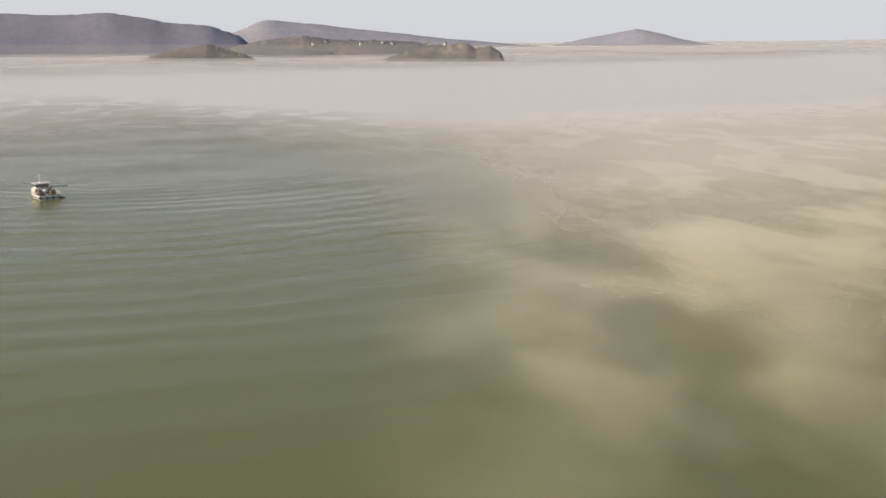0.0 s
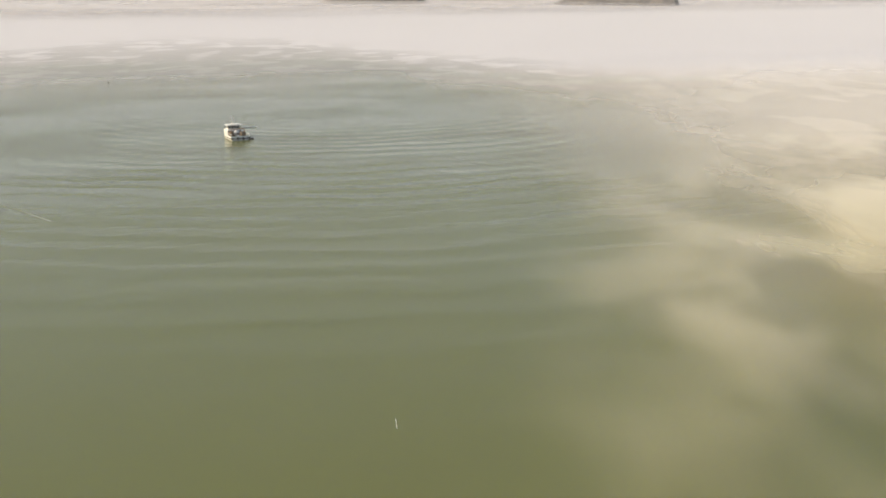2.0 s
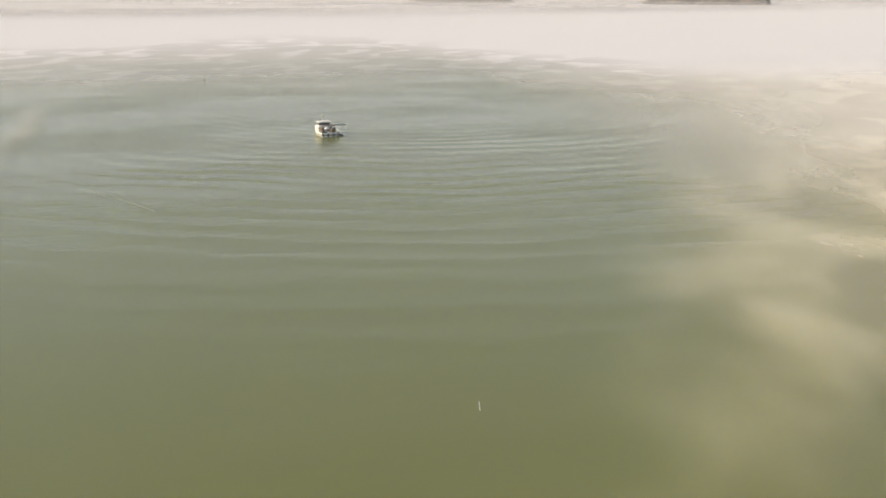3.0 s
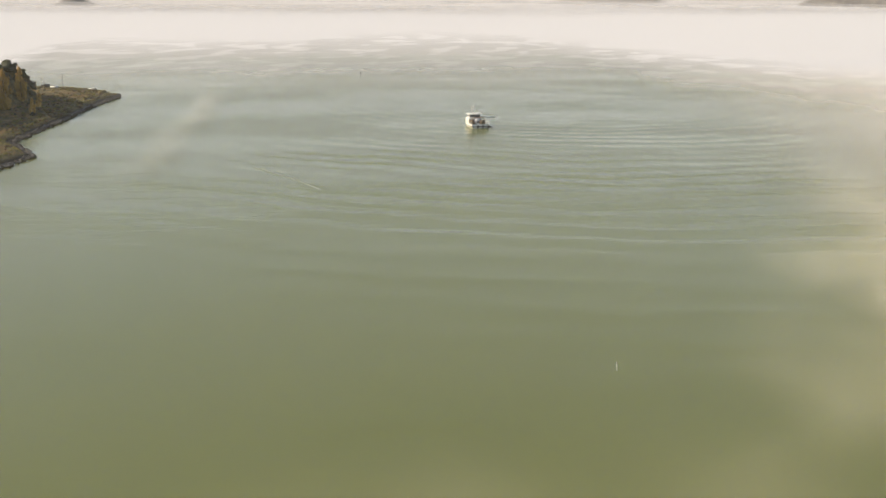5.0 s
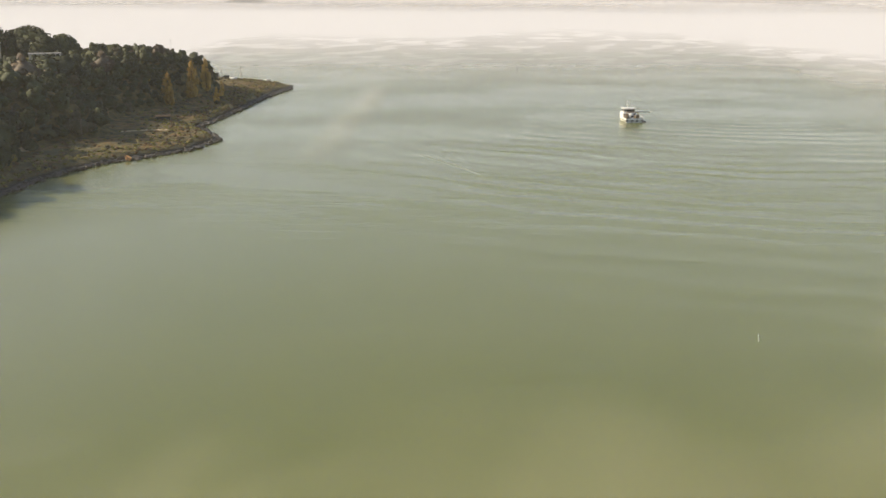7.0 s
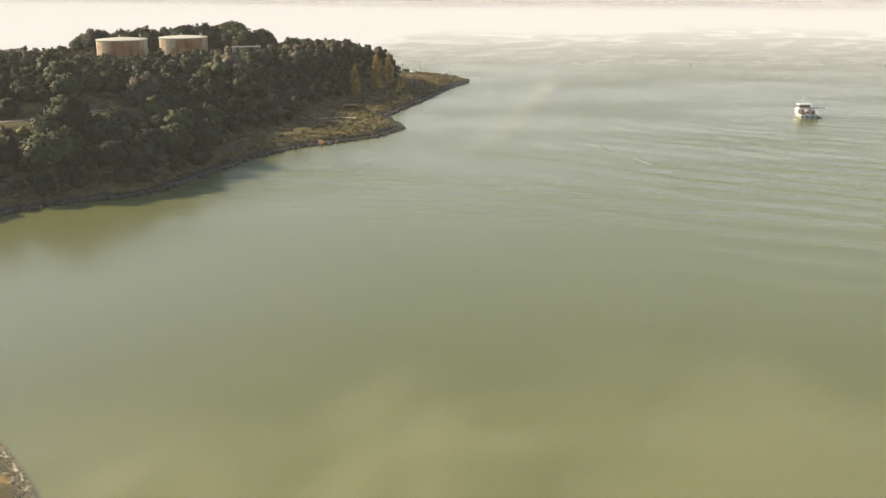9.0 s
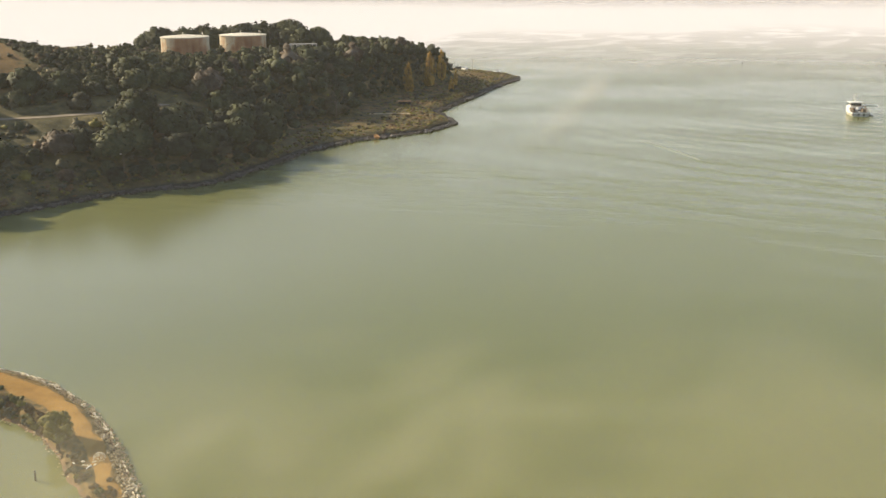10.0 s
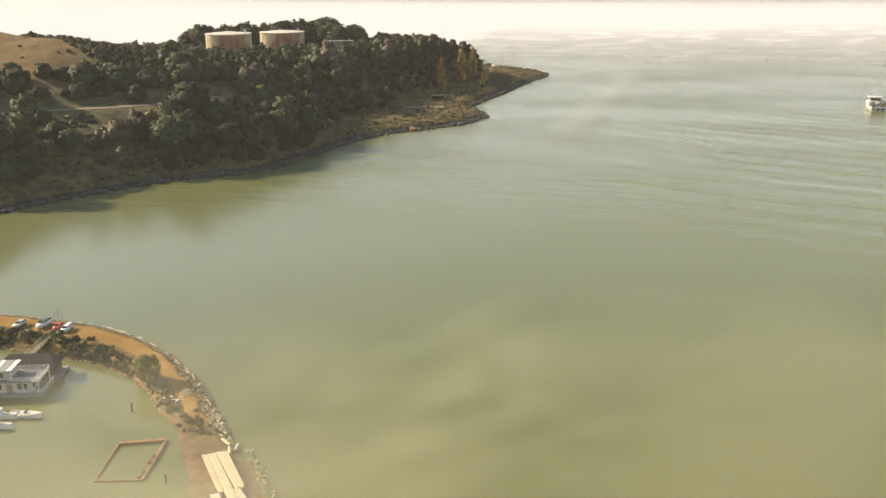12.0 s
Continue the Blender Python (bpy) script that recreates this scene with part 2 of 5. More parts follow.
def hill_material(name, a, b, c):
    n = Nodes(name)
    pos = n.position()
    f = n.math('MULTIPLY_ADD', n.noise(0.006, 5, 0.65, pos), 0.6, n.math('MULTIPLY', n.noise(0.04, 3, 0.6, pos), 0.4))
    return n.done(n.colours(f, (0.38, a), (0.52, b), (0.66, c)), 1.0, spec=0.0)


def tank_material():
    n = Nodes("rusted_tank_paint")
    loc = n.local()
    streak = n.noise(0.25, 4, 0.6, loc, (1.0, 1.0, 0.06))
    blot = n.noise(0.045, 3, 0.5, loc)
    x, y, z = n.xyz(loc)
    f = n.math('ADD', n.math('MULTIPLY', streak, 0.30), n.math('MULTIPLY', blot, 0.78))
    col = n.colours(f, (0.34, (0.56, 0.50, 0.37)), (0.52, (0.50, 0.42, 0.29)), (0.58, (0.42, 0.24, 0.13)), (0.68, (0.26, 0.11, 0.05)))
    n.bump(streak, 0.3, 0.05)
    return n.done(col, 0.7)


WATER = water_material()
GROUND = ground_material()
EARTH = spit_material()
# Haze of distance is put into these hill colours: paler, bluer farther off.
HILL_NEAR = hill_material("haze_tinted_woods", (0.14, 0.135, 0.135), (0.19, 0.18, 0.175), (0.34, 0.29, 0.25))
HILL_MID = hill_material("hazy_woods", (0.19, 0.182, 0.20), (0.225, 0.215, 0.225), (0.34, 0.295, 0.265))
HILL_HAZE_BLUE = hill_material("haze_tinted_ridge", (0.25, 0.25, 0.31), (0.285, 0.28, 0.335), (0.33, 0.32, 0.36))
HILL_HAZE_PALE = hill_material("haze_tinted_peak", (0.28, 0.295, 0.37), (0.32, 0.325, 0.385), (0.41, 0.365, 0.39))
TANK = tank_material()
TANK_ROOF = worn("tank_roof", (0.60, 0.55, 0.44), (0.72, 0.67, 0.55), 0.1, 0.7)
LEAF_OAK = foliage("oak_leaves", (0.020, 0.026, 0.013), (0.058, 0.069, 0.032), (0.104, 0.110, 0.050))
LEAF_SAGE = foliage("sage_leaves", (0.045, 0.043, 0.026), (0.095, 0.088, 0.052), (0.14, 0.125, 0.075))
LEAF_POPLAR = foliage("autumn_poplar_leaves", (0.20, 0.12, 0.03), (0.44, 0.27, 0.065), (0.58, 0.38, 0.115))
LEAF_EUC = foliage("eucalyptus_leaves", (0.018, 0.024, 0.015), (0.044, 0.053, 0.030), (0.076, 0.082, 0.045))
LEAF_GREEN = foliage("bush_leaves", (0.045, 0.05, 0.014), (0.12, 0.12, 0.035), (0.20, 0.18, 0.06))
LEAF_BROWN = foliage("bare_twigs", (0.05, 0.040, 0.030), (0.098, 0.078, 0.058), (0.135, 0.11, 0.08))
LEAF_OLIVE = foliage("olive_bush_leaves", (0.09, 0.085, 0.022), (0.21, 0.185, 0.05), (0.30, 0.25, 0.08))
LEAF_DRY = foliage("dry_shrub_leaves", (0.085, 0.056, 0.03), (0.17, 0.115, 0.058), (0.25, 0.175, 0.09))
BARK = worn("bark", (0.06, 0.045, 0.03), (0.12, 0.09, 0.06), 1.5, 0.95)
ROCK = worn("riprap_rock", (0.30, 0.23, 0.13), (0.58, 0.46, 0.28), 0.8, 0.9, relief=0.08)
ROCK_DARK = worn("wet_shore_rock", (0.035, 0.031, 0.027), (0.085, 0.074, 0.062), 0.8, 0.7, relief=0.08)
CONCRETE = worn("pale_concrete", (0.48, 0.42, 0.29), (0.70, 0.62, 0.46), 0.6, 0.85)
DRIFTWOOD = worn("sun_bleached_wood", (0.52, 0.44, 0.26), (0.78, 0.69, 0.45), 0.8, 0.85)
OLD_WOOD = worn("weathered_timber", (0.16, 0.12, 0.08), (0.30, 0.23, 0.15), 0.9, 0.9)
POLE_WOOD = worn("pole_timber", (0.10, 0.08, 0.06), (0.18, 0.14, 0.10), 1.0, 0.9)
RUST = worn("rusty_steel", (0.18, 0.09, 0.035), (0.40, 0.22, 0.09), 0.8, 0.85)
WHITE = worn("white_paint", (0.76, 0.74, 0.68), (0.86, 0.84, 0.80), 0.4, 0.5)
CREAM = worn("cream_siding", (0.55, 0.50, 0.42), (0.68, 0.63, 0.54), 0.3, 0.75)
GREY_ROOF = worn("grey_roofing", (0.16, 0.16, 0.155), (0.27, 0.265, 0.25), 0.4, 0.85)
DARK_ROOF = worn("dark_shingle", (0.035, 0.03, 0.027), (0.075, 0.065, 0.055), 0.6, 0.9)
HULL_GREY = worn("grey_hull", (0.20, 0.20, 0.19), (0.32, 0.31, 0.28), 0.4, 0.7)
DARK = worn("dark_gear", (0.02, 0.02, 0.02), (0.06, 0.055, 0.05), 1.0, 0.6)
STEEL = worn("galvanised_steel", (0.30, 0.30, 0.29), (0.45, 0.44, 0.42), 0.8, 0.5, 0.6)
GLASS_DARK = worn("dark_window_glass", (0.012, 0.014, 0.016), (0.03, 0.034, 0.036), 0.5, 0.08, spec=0.6)
ASPHALT = worn("old_road", (0.22, 0.185, 0.14), (0.33, 0.28, 0.22), 0.15, 0.95, spec=0.1)
SAND = worn("pale_gravel", (0.34, 0.26, 0.15), (0.50, 0.40, 0.25), 0.2, 0.95)
CAR_WHITE = worn("white_car_paint", (0.72, 0.72, 0.70), (0.80, 0.80, 0.78), 0.3, 0.25, relief=0.0)
CAR_SILVER = worn("silver_car_paint", (0.50, 0.50, 0.46), (0.60, 0.60, 0.55), 0.3, 0.3, 0.3, relief=0.0)
CAR_RED = worn("red_car_paint", (0.50, 0.06, 0.03), (0.60, 0.09, 0.05), 0.3, 0.3, relief=0.0)
CAR_DARK = worn("dark_car_paint", (0.05, 0.05, 0.05), (0.08, 0.078, 0.075), 0.3, 0.3, relief=0.0)
TYRE = worn("tyre_rubber", (0.015, 0.015, 0.015), (0.03, 0.03, 0.03), 1.0, 0.9)


# ---------------------------------------------------------------- mesh helpers
def mesh_of(name, bm, mat, smooth=False):
    me = bpy.data.meshes.new(name)
    bm.normal_update()
    bm.to_mesh(me)
    bm.free()
    for m in (mat if isinstance(mat, (list, tuple)) else [mat]):
        me.materials.append(m)
    if smooth:
        me.polygons.foreach_set("use_smooth", [True] * len(me.polygons))
    return me


def part(name, bm, mat, parent=None, label="", smooth=False):
    ob = new(name, mesh_of(name, bm, mat, smooth))
    if parent is not None:
        ob.parent = parent
    return tagged(ob, label)


def thing(name, m, label, category, group=""):
    ob = new(name)
    ob.empty_display_size = 0.3
    ob.matrix_world = m
    return tagged(ob, label, category, group)


def box(bm, sx, sy, sz, at=(0, 0, 0), rot=(0, 0, 0), bevel=0.0, taper=None):
    """A box of that size whose base centre is at 'at'."""
    r = bmesh.ops.create_cube(bm, size=1.0)
    vs = r["verts"]
    for v in vs:
        v.co.z += 0.5
        k = taper if (taper and v.co.z > 0.5) else 1.0
        v.co = Vector((v.co.x * sx * k, v.co.y * sy * k, v.co.z * sz))
    if bevel:
        es = {e for v in vs for e in v.link_edges}
        out = bmesh.ops.bevel(bm, geom=list(es), offset=bevel, segments=1, affect='EDGES')
        vs = list({v for f in out["faces"] for v in f.verts} | {v for v in vs if v.is_valid})
    m = pose(*at, *rot)
    for v in vs:
        v.co = m @ v.co
    return vs


def rod(bm, a, b, r0, r1=None, seg=8):
    """A round bar from a to b."""
    a, b = Vector(a), Vector(b)
    r1 = r0 if r1 is None else r1
    d = b - a
    out = bmesh.ops.create_cone(bm, cap_ends=True, segments=seg, radius1=r0, radius2=r1, depth=d.length)
    m = Matrix.Translation((a + b) / 2) @ d.to_track_quat("Z", "Y").to_matrix().to_4x4()
    for v in out["verts"]:
        v.co = m @ v.co
    return out["verts"]


def smooth01(x, a, b):
    t = min(1.0, max(0.0, (x - a) / (b - a)))
    return t * t * (3 - 2 * t)


def seg_dist(px, py, line, closed=False):
    """Distance from points to a polyline (numpy arrays)."""
    best = np.full(px.shape, 1e9)
    n = len(line)
    for i in range(n if closed else n - 1):
        (ax, ay), (bx, by) = line[i], line[(i + 1) % n]
        dx, dy = bx - ax, by - ay
        t = np.clip(((px - ax) * dx + (py - ay) * dy) / (dx * dx + dy * dy), 0, 1)
        best = np.minimum(best, np.hypot(px - ax - t * dx, py - ay - t * dy))
    return best


def inside(px, py, poly):
    c = np.zeros(px.shape, bool)
    n = len(poly)
    for i in range(n):
        (ax, ay), (bx, by) = poly[i], poly[(i + 1) % n]
        if ay == by:
            continue
        hit = ((ay > py) != (by > py)) & (px < (bx - ax) * (py - ay) / (by - ay) + ax)
        c ^= hit
    return c


# ---------------------------------------------------------------- water and fog
def build_water():
    bm = bmesh.new()
    bmesh.ops.create_grid(bm, x_segments=24, y_segments=24, size=9000)
    ob = part("water", bm, WATER)
    return tagged(ob, "calm murky green bay water with low ripples", "water", kind="structure")


def build_fog():
    """Three thin sheets of fog, one over the other, that thicken into the far bank; mist over its far end."""
    xs = np.concatenate([np.linspace(-4700, -700, 20), np.linspace(-640, 1600, 80), np.linspace(1750, 4800, 18)])
    ys = np.concatenate([np.linspace(60, 1900, 80), np.linspace(2000, 4930, 31)])
    for i, z0 in enumerate((4.0, 11.0, 18.0, 9.0, 15.0)):
        mist = i > 2
        verts, faces = [], []
        rows = np.linspace(2310, 4930, 34) if mist else ys if i == 0 else ys[ys < 1330]
        for y in rows:
            for x in xs:
                r = math.hypot(x, y)
                rise = 66 * max(0.0, (r - 1500) / 3400) ** 1.2 + max(0.0, x - 1200) * 0.004
                wave = noise.noise((x * 0.003, y * 0.003, 0.7)) * (0.6 + 3.0 * smooth01(r, 1700, 3000))
                verts.append((x, y, z0 + rise * (0.86 if mist else 0.95) + wave))
        w = len(xs)
        for a in range(len(rows) - 1):
            for b in range(w - 1):
                faces.append((a * w + b, a * w + b + 1, (a + 1) * w + b + 1, (a + 1) * w + b))
        me = bpy.data.meshes.new("fog_bank")
        me.from_pydata(verts, [], faces)
        me.polygons.foreach_set("use_smooth", [True] * len(faces))
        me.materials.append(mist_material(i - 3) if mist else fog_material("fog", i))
        tagged(new("far_mist" if mist else "fog_bank", me), "thin pale mist over the far fog bank" if mist else "low white fog drifting over the bay water", "fog", kind="stuff")


def build_haze():
    """Pale sheet added to paint sunlit haze above the bay, slightly denser with distance."""
    n = Nodes("sea_haze")
    x, y, z = n.xyz()
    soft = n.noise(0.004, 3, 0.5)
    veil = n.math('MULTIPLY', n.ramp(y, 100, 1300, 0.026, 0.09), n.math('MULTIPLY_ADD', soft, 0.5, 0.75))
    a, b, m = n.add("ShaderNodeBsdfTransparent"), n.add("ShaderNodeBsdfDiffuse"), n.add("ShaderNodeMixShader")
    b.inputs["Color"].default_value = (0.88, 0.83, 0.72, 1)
    n.link(veil, m.inputs[0])
    n.link(a.outputs[0], m.inputs[1])
    n.link(b.outputs[0], m.inputs[2])
    n.link(m.outputs[0], n.out.inputs["Surface"])
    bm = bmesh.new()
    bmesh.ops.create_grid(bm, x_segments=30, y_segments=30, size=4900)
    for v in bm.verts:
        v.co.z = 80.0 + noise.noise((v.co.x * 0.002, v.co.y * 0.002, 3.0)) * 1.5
    tagged(part("sea_haze", bm, n.mat, smooth=True), "thin pale sheet of painted haze over the bay", "haze", kind="stuff")


# ---------------------------------------------------------------- far shore
def ridge(name, label, mat, az0, az1, dist, depth, crest, seed, rough=6.0, steps=110, rows=17, trees=1.0):
    """A far ridge between two bearings. crest: bearings and heights of its skyline."""
    az = np.linspace(az0, az1, steps)
    top = np.interp(az, [c[0] for c in crest], [c[1] for c in crest])
    k = np.ones(7) / 7
    top = np.convolve(np.pad(top, 3, mode="edge"), k, mode="valid")
    verts, faces = [], []
    for j in range(rows):
        s = j / (rows - 1)
        lift = math.sin(min(1.0, s / 0.6) * math.pi / 2) if s < 0.6 else math.cos((s - 0.6) / 0.4 * math.pi / 2)
        for i, a in enumerate(az):
            d = dist + depth * s
            x, y = 24 + d * math.sin(radians(a)), 167 + d * math.cos(radians(a))
            n = noise.fractal((x * 0.0025, y * 0.0025, seed), 1.0, 2.0, 3)
            h = top[i] * lift + n * rough * lift + trees * (noise.noise((x * 0.05, y * 0.05, seed)) * 3.0 + noise.noise((x * 0.13, y * 0.13, seed)) * 2.0) * lift ** 6
            verts.append((x, y, h - 2.0 if 0 < j < rows - 1 else -4.0))
    for j in range(rows - 1):
        for i in range(steps - 1):
            faces.append((j * steps + i, j * steps + i + 1, (j + 1) * steps + i + 1, (j + 1) * steps + i))
    me = bpy.data.meshes.new(name)
    me.from_pydata(verts, [], faces)
    me.polygons.foreach_set("use_smooth", [True] * len(faces))
    me.materials.append(mat)
    return tagged(new(name, me), label, "hill")


# ---------------------------------------------------------------- headland
SHORE = [(-420, 180), (-360, 268), (-328, 318), (-306, 352), (-294, 386), (-276, 425), (-262, 446), (-243, 460), (-236, 478), (-235, 501),
         (-231, 522), (-230, 554), (-223, 585), (-213, 608), (-196, 628), (-180, 653), (-173, 691), (-188, 718), (-200, 742),
         (-199, 765), (-197, 804), (-195, 855), (-193, 916), (-187, 975), (-186, 992), (-196, 1010), (-232, 1045), (-300, 1062),
         (-400, 1030), (-540, 960), (-760, 860), (-1000, 700), (-1100, 420), (-900, 150), (-600, 130)]
ROAD = [(-470, 372), (-420, 405), (-374, 439), (-356, 457), (-335, 472), (-316, 492), (-306, 512), (-300, 534)]


def headland_height(px, py):
    """Height of the ground of the headland, and how dry and grassy it is."""
    wob = np.array([noise.noise((x * 0.06, y * 0.06, 9.0)) * 2.6 + noise.noise((x * 0.17, y * 0.17, 4.0)) * 1.6 for x, y in zip(px.ravel(), py.ravel())]).reshape(px.shape)
    d = np.where(inside(px, py, SHORE), 1, -1) * seg_dist(px, py, SHORE, True) + wob
    foot = np.interp(py, [520, 560, 600, 640, 700, 760, 810, 860, 900, 930, 960], [6, 9, 40, 54, 64, 56, 52, 48, 44, 44, 60])
    hm = np.interp(py, [350, 480, 560, 640, 720, 800, 880, 925, 955, 975], [68, 68, 66, 43, 32, 31, 31, 29, 12, 0])
    ln = np.interp(py, [350, 520, 620, 700, 800, 900], [160, 155, 60, 28, 17, 12])
    bench = 3.2 * np.clip(d / 6.0, -1.0, 1.0) + 2.6 * np.clip((d - 8) / 30, 0, 1)
    up = np.clip(d - foot, 0, None)
    h = bench + hm * (1 - np.exp(-up / ln))
    n1 = np.array([noise.fractal((x * 0.012, y * 0.012, 2.0), 1.0, 2.0, 4) for x, y in zip(px.ravel(), py.ravel())]).reshape(px.shape)
    h = h + n1 * np.clip(up / 20, 0, 1) * 4.0 + n1 * 0.5
    rd = seg_dist(px, py, ROAD)
    h = np.where(rd < 16, h + (29.0 - h) * np.clip((16 - rd) / 11, 0, 1), h)
    for (tx, ty, tr, tz) in PADS:
        q = np.hypot(px - tx, py - ty)
        h = h + (tz - h) * np.clip((tr + 18 - q) / 18, 0, 1)
    flat = 0.46 * np.clip((foot + 2 - d) / 6, 0, 1) * np.clip((d - 7) / 4, 0, 1) * (py > 575)
    ra, rc = -(px + 428) * 0.62 + (py - 540) * 0.78, (px + 428) * 0.78 + (py - 540) * 0.62
    slope = np.clip(1 - np.hypot(ra / 115, rc / 54), 0, 1) * 1.35
    slope = slope * np.clip((-px - np.interp(py, [525, 590], [0.70, 0.80]) * py) / 16 + 0.5, 0, 1)
    low = np.clip((28 - d) / 12, 0, 1) * np.clip((d - 5) / 4, 0, 1) * np.clip((470 - py) / 60, 0, 1) * 0.36
    return h, np.clip(np.maximum(np.maximum(flat, slope), low), 0, 1), d


PADS = [(-381, 705, 20, 42.6), (-385, 808, 20, 37.6), (-452, 855, 19, 37.0)]


def build_headland():
    xs, ys = np.arange(-760, -160, 4.5), np.arange(190, 1075, 4.5)
    gx, gy = np.meshgrid(xs, ys)
    h, dry, d = headland_height(gx, gy)
    keep = d > -9
    idx = -np.ones(gx.shape, int)
    idx[keep] = np.arange(keep.sum())
    verts = np.stack([gx[keep], gy[keep], h[keep]], 1)
    faces = []
    for a in range(len(ys) - 1):
        for b in range(len(xs) - 1):
            q = (idx[a, b], idx[a, b + 1], idx[a + 1, b + 1], idx[a + 1, b])
            if min(q) >= 0:
                faces.append(q)
    me = bpy.data.meshes.new("ground")
    me.from_pydata(verts.tolist(), [], [tuple(int(i) for i in f) for f in faces])
    me.polygons.foreach_set("use_smooth", [True] * len(faces))
    at = me.attributes.new("dry", 'FLOAT', 'POINT')
    at.data.foreach_set("value", dry[keep].astype(np.float32))
    me.materials.append(GROUND)
    tagged(new("ground", me), "steep brushy headland with dry grass slopes and a flat shore", "headland", kind="structure")


def ground_z(x, y):
    return float(headland_height(np.array([x], float), np.array([y], float))[0][0])


def ribbon(name, line, width, lift, mat, label, zfun):
    pts = [Vector((*p, 0)) for p in line]
    fine = []
    for a, b in zip(pts, pts[1:]):
        k = max(2, int((b - a).length / 5))
        fine += [a.lerp(b, i / k) for i in range(k)]
    fine.append(pts[-1])
    bm = bmesh.new()
    rows = []
    for i, p in enumerate(fine):
        d = (fine[min(i + 1, len(fine) - 1)] - fine[max(i - 1, 0)]).normalized()
        s = Vector((-d.y, d.x, 0))
        row = []
        for k in (-1, -0.5, 0, 0.5, 1):
            q = p + s * (k * width / 2)
            row.append(bm.verts.new((q.x, q.y, zfun(q.x, q.y) + lift)))
        rows.append(row)
    for r0, r1 in zip(rows, rows[1:]):
        for i in range(4):
            bm.faces.new((r0[i], r0[i + 1], r1[i + 1], r1[i]))
    return tagged(part(name, bm, mat, smooth=True), label, "road", kind="structure")


# ---------------------------------------------------------------- vegetation
def leaf_crown(bm, puffs, leaf, count, rng, flat=1.0):
    """Many small leaf sprays over a set of rounded puffs, with an uneven lumpy core under them. Every spray faces outwards."""
    for (c, r) in puffs:
        out = bmesh.ops.create_icosphere(bm, subdivisions=1, radius=1.0)
        off = rng.random() * 50
        for v in out["verts"]:
            n = 0.66 + 0.26 * noise.noise(v.co * 2.1 + Vector((off, 0, 0)))
            v.co = Vector(c) + Vector((v.co.x * r, v.co.y * r, v.co.z * r * flat)) * n
    total = sum(r * r for _, r in puffs)
    for (c, r) in puffs:
        for _ in range(int(count * r * r / total)):
            d = Vector((rng.gauss(0, 1), rng.gauss(0, 1), rng.gauss(0.35, 1))).normalized()
            p = Vector(c) + Vector((d.x * r, d.y * r, d.z * r * flat)) * rng.uniform(0.80, 1.12)
            t = d.cross(Vector((rng.gauss(0, 1), rng.gauss(0, 1), rng.gauss(0, 1)))).normalized()
            b = d.cross(t).normalized()
            b = (b + d * rng.uniform(-0.7, 0.7)).normalized()
            s = leaf * rng.uniform(0.6, 1.4)
            vs = [bm.verts.new(p + t * s * u + b * s * w) for u, w in ((-0.5, -0.35), (0.5, -0.45), (0.65, 0.4), (-0.1, 0.6))]
            bm.faces.new(vs if t.cross(b).dot(d) > 0 else vs[::-1])


def round_normals(co, centre, reach):
    """Normals that follow the round of a whole crown, as its many fine twigs do."""
    n = (co - np.array(centre)) / np.array(reach) ** 2
    n = n + np.array((0, 0, 0.12)) / max(reach)
    return n / np.maximum(1e-6, np.linalg.norm(n, axis=1))[:, None]


def round_crown(me, centre, reach):
    co = np.empty(len(me.vertices) * 3)
    me.vertices.foreach_get("co", co)
    n = round_normals(co.reshape(-1, 3), centre, reach)
    rng = np.random.default_rng(3)
    n = n + rng.normal(0, 0.16, n.shape)
    me.polygons.foreach_set("use_smooth", [True] * len(me.polygons))
    me.normals_split_custom_set_from_vertices((n / np.linalg.norm(n, axis=1)[:, None]).tolist())


def trunk_mesh(height, r, rng, limbs=4, spread=2.0):
    bm = bmesh.new()
    rod(bm, (0, 0, -1.0), (rng.uniform(-.2, .2), rng.uniform(-.2, .2), height * 0.6), r, r * 0.6, 7)
    for i in range(limbs):
        a = i / limbs * 2 * math.pi + rng.uniform(-.4, .4)
        z = height * rng.uniform(0.3, 0.55)
        rod(bm, (0, 0, z), (math.cos(a) * spread, math.sin(a) * spread, z + height * rng.uniform(.2, .4)), r * 0.45, r * 0.15, 5)
    return bm


def oak_proto(seed, w, h, leaf_mat, label, leaf=0.75, count=1150, n=36):
    rng = random.Random(seed)
    root = thing("tree", pose(0, 0, 0), label, "tree", "trees on the headland")
    part("trunk", trunk_mesh(h, w * 0.045 + 0.1, rng, 4, w * 0.3), BARK, root)
    # a domed crown: clumps of twigs set over one broad uneven mass
    mid, reach, rise = h * 0.42, w * 0.5, h * 0.56
    puffs = []
    for i in range(n):
        a, up = rng.uniform(0, 2 * math.pi), rng.uniform(-0.45, 1.0)
        q = math.sqrt(max(0.05, 1 - up * up)) * rng.uniform(0.66, 0.84)
        puffs.append(((math.cos(a) * q * reach, math.sin(a) * q * reach, mid + up * rise * rng.uniform(0.72, 0.92)), w * rng.uniform(0.085, 0.15)))
    bm = bmesh.new()
    out = bmesh.ops.create_icosphere(bm, subdivisions=2 if count > 400 else 1, radius=1.0)
    off = rng.random() * 50
    for v in out["verts"]:
        k = 0.76 + 0.24 * noise.noise(v.co * 1.9 + Vector((off, 0, 0)))
        v.co = Vector((v.co.x * reach * k, v.co.y * reach * k, mid + v.co.z * rise * k))
    leaf_crown(bm, puffs, leaf, count, rng, 0.9)
    round_crown(part("crown", bm, leaf_mat, root).data, (0, 0, mid - 0.1 * h), (reach, reach, rise))
    return root


